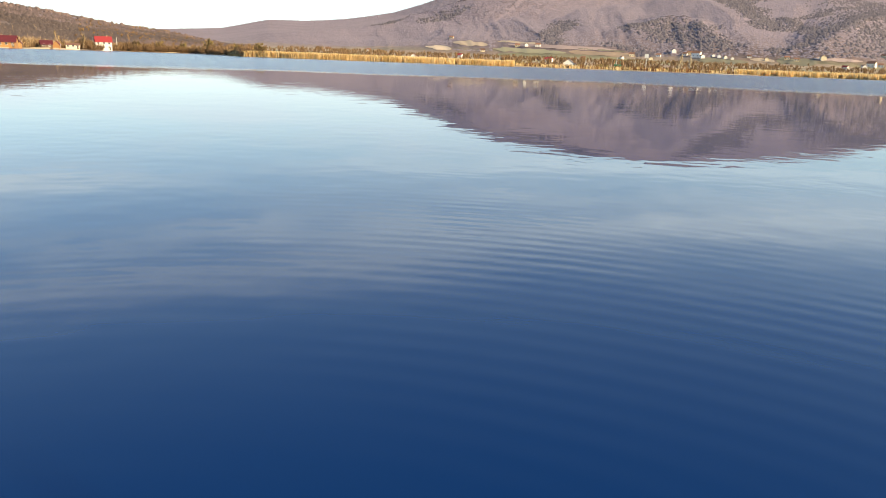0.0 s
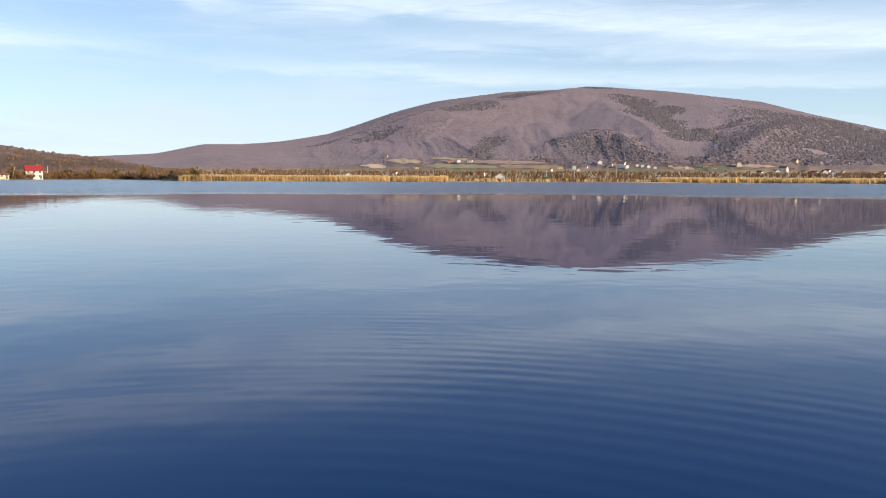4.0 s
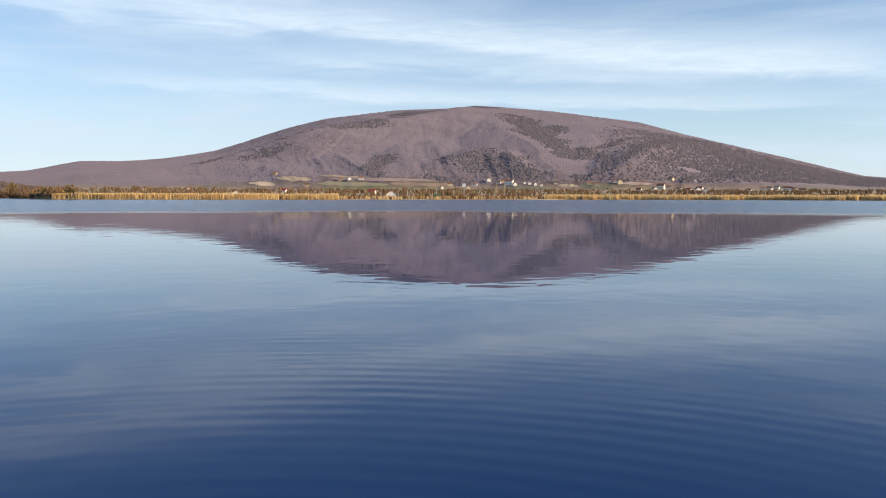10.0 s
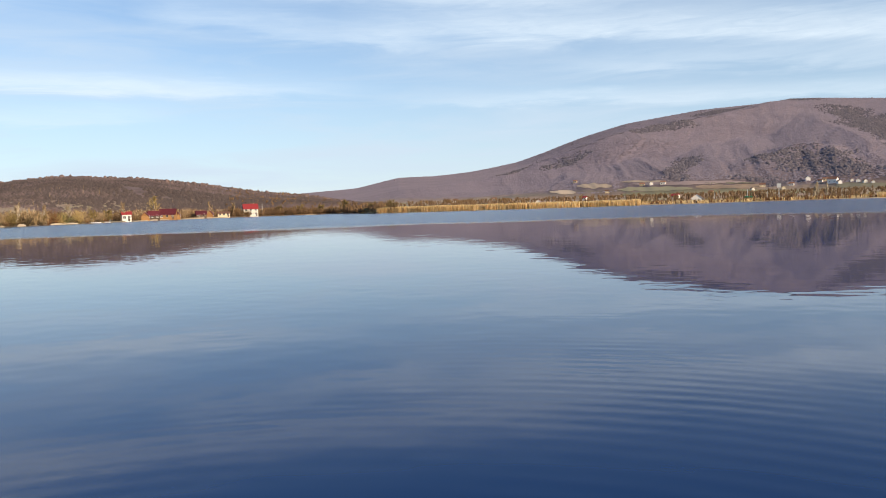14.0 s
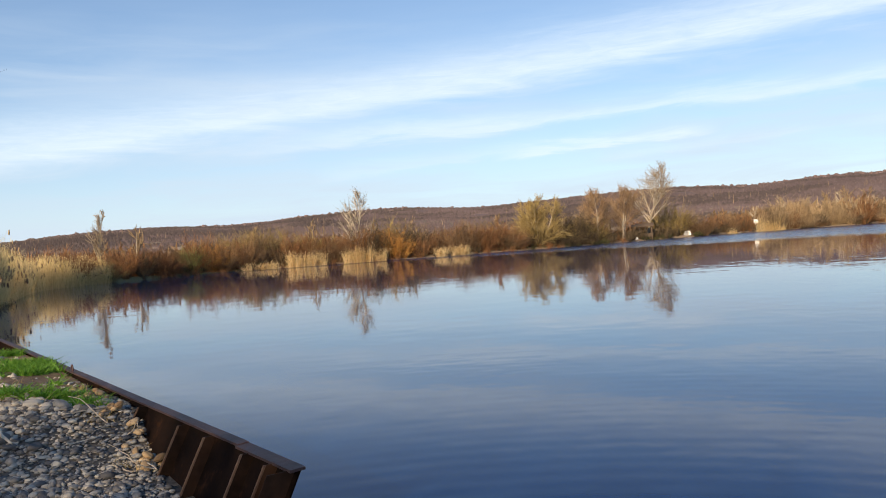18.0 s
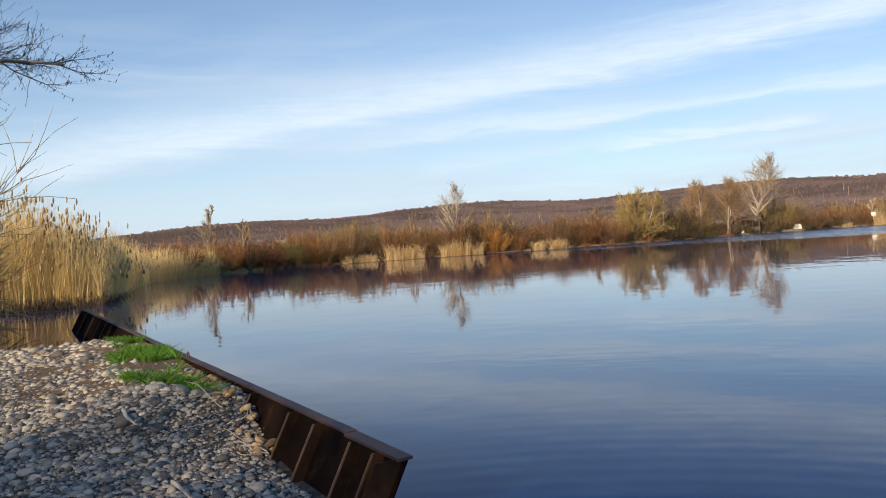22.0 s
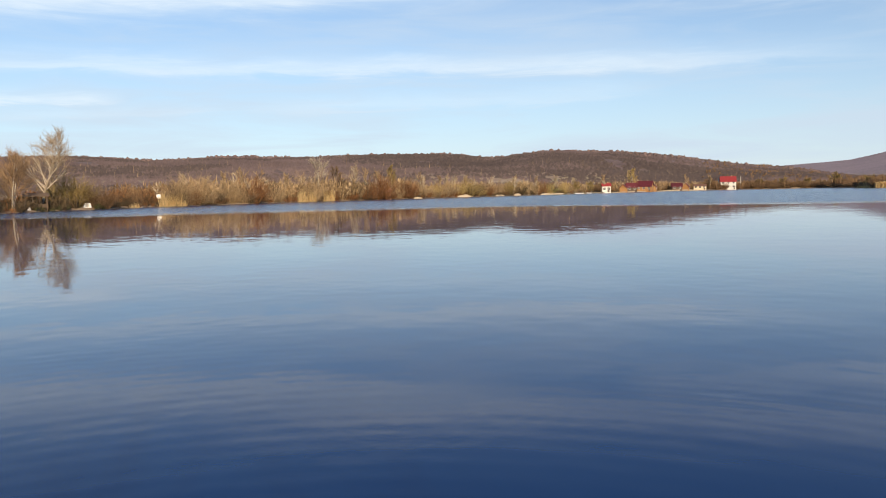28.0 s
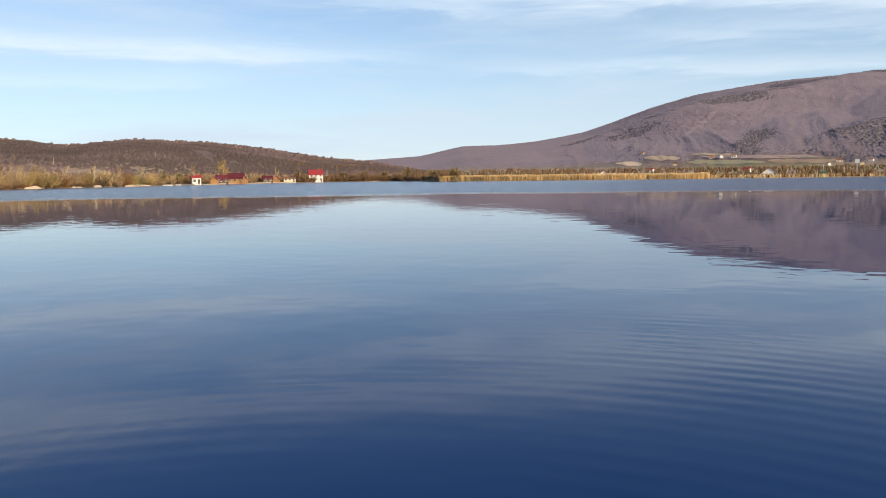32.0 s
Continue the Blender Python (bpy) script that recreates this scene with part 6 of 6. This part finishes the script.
def stick(x, y, turn, length, r, label):
    pts, rad, _ = bough((0, 0, 0), (1, 0, 0.02), length, r, np.random.default_rng(int(x * -100)), 6, 0, 0.05)
    pts[:, 2] = np.abs(pts[:, 2]) * 0.3 + r
    s = Soup()
    tube(s, pts, rad, 7)
    ob = put("stick", s, M_STICK)
    ob.matrix_world = pose(x, y, float(bank_height(x, y)) + 0.035, 0, 0, turn)
    tagged(ob, label, "stick", "sticks on the gravel")


stick(-8.53, -3.23, 34.5, 0.94, 0.022, "bleached driftwood stick lying on the gravel")
stick(-6.85, -2.2, 39, 0.6, 0.020, "bleached driftwood stick lying on the gravel")
stick(-11.2, -4.4, 10, 0.45, 0.014, "bleached driftwood stick lying on the gravel")
stick(-8.9, -2.35, -60, 0.40, 0.012, "dry broken stem beside the steel ribs")


# ---------------------------------------------------------------- pebbles
def rounded(seed, fine):
    """A river pebble, flattened and a little lopsided."""
    rnd = np.random.default_rng(seed)
    bm = bmesh.new()
    bmesh.ops.create_icosphere(bm, subdivisions=2 if fine else 1, radius=1.0)
    v = np.array([p.co[:] for p in bm.verts])
    f = np.array([[p.index for p in q.verts] for q in bm.faces])
    bm.free()
    for k in range(4):
        d = rnd.normal(size=3)
        d /= np.linalg.norm(d)
        v = v * (1 + 0.16 * rnd.normal() * np.clip(v @ d, -1, 1)[:, None])
    for k in range(3):                                   # a few flat sides
        d = rnd.normal(size=3) * (1, 1, 0.6)
        d /= np.linalg.norm(d)
        c = 0.68 + 0.2 * rnd.random()
        over = np.clip(v @ d - c, 0, None)
        v = v - 0.75 * over[:, None] * d
    return v * (1.0, 0.74, 0.40), f


FORMS = [rounded(200 + k, False) for k in range(8)]
ROUND = [rounded(200 + k, True) for k in range(8)]
FINE = []
for k in range(8):
    s = Soup()
    s.add(*rounded(300 + k, True))
    FINE.append(s.mesh("cobble", M_PEBBLE_OB))


def pebble_places(n, x0, x1, y0, y1, seed):
    x, y = x0 + (x1 - x0) * rng.random(n), y0 + (y1 - y0) * rng.random(n)
    q = (x - TIP[0]) * INWARD[0] + (y - TIP[1]) * INWARD[1]
    u = (x - TIP[0]) * ALONG[0] + (y - TIP[1]) * ALONG[1]
    z = bank_height(x, y)
    green = (u > 4.4) & (u < 13.0) & (q < 0.35 + 0.9 * fbm(u * 1.1, q, seed, 2)) & (rng.random(n) < 0.86)
    keep = (z > -0.12) & (q > 0.10 + 0.26 * smooth(3.6, 1.5, u)) & ~green
    return x[keep], y[keep], z[keep]


def pebbles():
    s = Soup()
    for n, x0, x1, y0, y1, big, forms in ((8000, -9.5, -4.2, -7, -0.4, 0.025, ROUND), (26000, -13, -9, -11, -1.5, 0.025, FORMS), (15000, -17, -12.5, -13, -4, 0.036, FORMS), (26000, -9.5, -4.5, -7, -0.4, 0.018, FORMS), (5000, -4.6, 4.0, -5.5, 0.6, 0.034, FORMS)):
        x, y, z = pebble_places(n, x0, x1, y0, y1, 111)
        size = big * np.exp(rng.normal(size=len(x)) * 0.45)
        size = np.minimum(size, 0.15)
        at = np.stack([x, y, z + size * 0.25], 1)
        turn = rng.random(len(x)) * 6.28
        kind = rng.integers(8, size=len(x))
        for k in range(8):
            m = kind == k
            v, f = forms[k]
            a = 0.35 * (np.random.default_rng(k).random() - 0.5)
            v = np.stack([v[:, 0], v[:, 1] * math.cos(a) - v[:, 2] * math.sin(a), v[:, 1] * math.sin(a) + v[:, 2] * math.cos(a)], 1)
            spread(s, v, f, at[m], np.stack([size[m], size[m], size[m] * (0.8 + 0.5 * rng.random(m.sum()))], 1), turn[m])
    put("pebble_cover", s, M_PEBBLE, spit, "grey rounded river pebbles")["kind"] = "stuff"
    x, y, z = pebble_places(900, -10.5, -5.0, -5.5, -0.6, 113)
    for a, b, c in list(zip(x, y, z))[:300]:
        ob = new("cobble", FINE[int(rng.integers(8))])
        w = 0.034 + 0.034 * float(rng.random()) ** 1.8
        ob.matrix_world = Matrix.LocRotScale((a, b, c + w * 0.28), Euler((0.4 * (float(rng.random()) - 0.5), 0.4 * (float(rng.random()) - 0.5), float(rng.random()) * 6.28)), (w, w, w * (0.85 + 0.4 * float(rng.random()))))
        ob.parent = spit


pebbles()


# ---------------------------------------------------------------- stones and roots washed out behind the steel edge
def washed_out_stones():
    meshes = []
    for k in range(4):
        s = Soup()
        s.add(*rounded(330 + k, True))
        meshes.append(s.mesh("tan_stone", M_TANSTONE))
    for k in range(44):
        u, n = 2.25 + 3.1 * float(rng.random()), 0.21 + 0.22 * float(rng.random())
        x, y = wall_xy(u, n)
        w = 0.032 + 0.03 * float(rng.random())
        ob = new("tan_stone", meshes[k % 4])
        pile = 0.12 * max(0.0, 1 - (n - 0.2) / 0.2) * float(rng.random())
        ob.matrix_world = Matrix.LocRotScale((x, y, float(bank_height(x, y)) + w * 0.3 + pile), Euler((0.5 * float(rng.random()), 0.5 * float(rng.random()), 6.28 * float(rng.random()))), (w, w, w * 1.3))
        ob.parent = spit
    for k in range(9):
        u, n = 2.0 + 1.4 * float(rng.random()), 0.30 + 0.3 * float(rng.random())
        x, y = wall_xy(u, n)
        pts, rad, _ = bough((0, 0, 0), (1, 0, 0.5), 0.30 + 0.25 * float(rng.random()), 0.007, np.random.default_rng(500 + k), 7, 0.12, 0.25)
        pts[:, 2] = np.maximum(pts[:, 2], 0.008)
        s = Soup()
        tube(s, pts, rad, 5)
        ob = put("dry_root", s, M_STICK)
        ob.matrix_world = pose(x, y, float(bank_height(x, y)) + 0.03, 0, 0, 360 * float(rng.random()))
        tagged(ob, "dry brown root washed out behind the steel edge", "root", "roots behind the steel edge")


washed_out_stones()
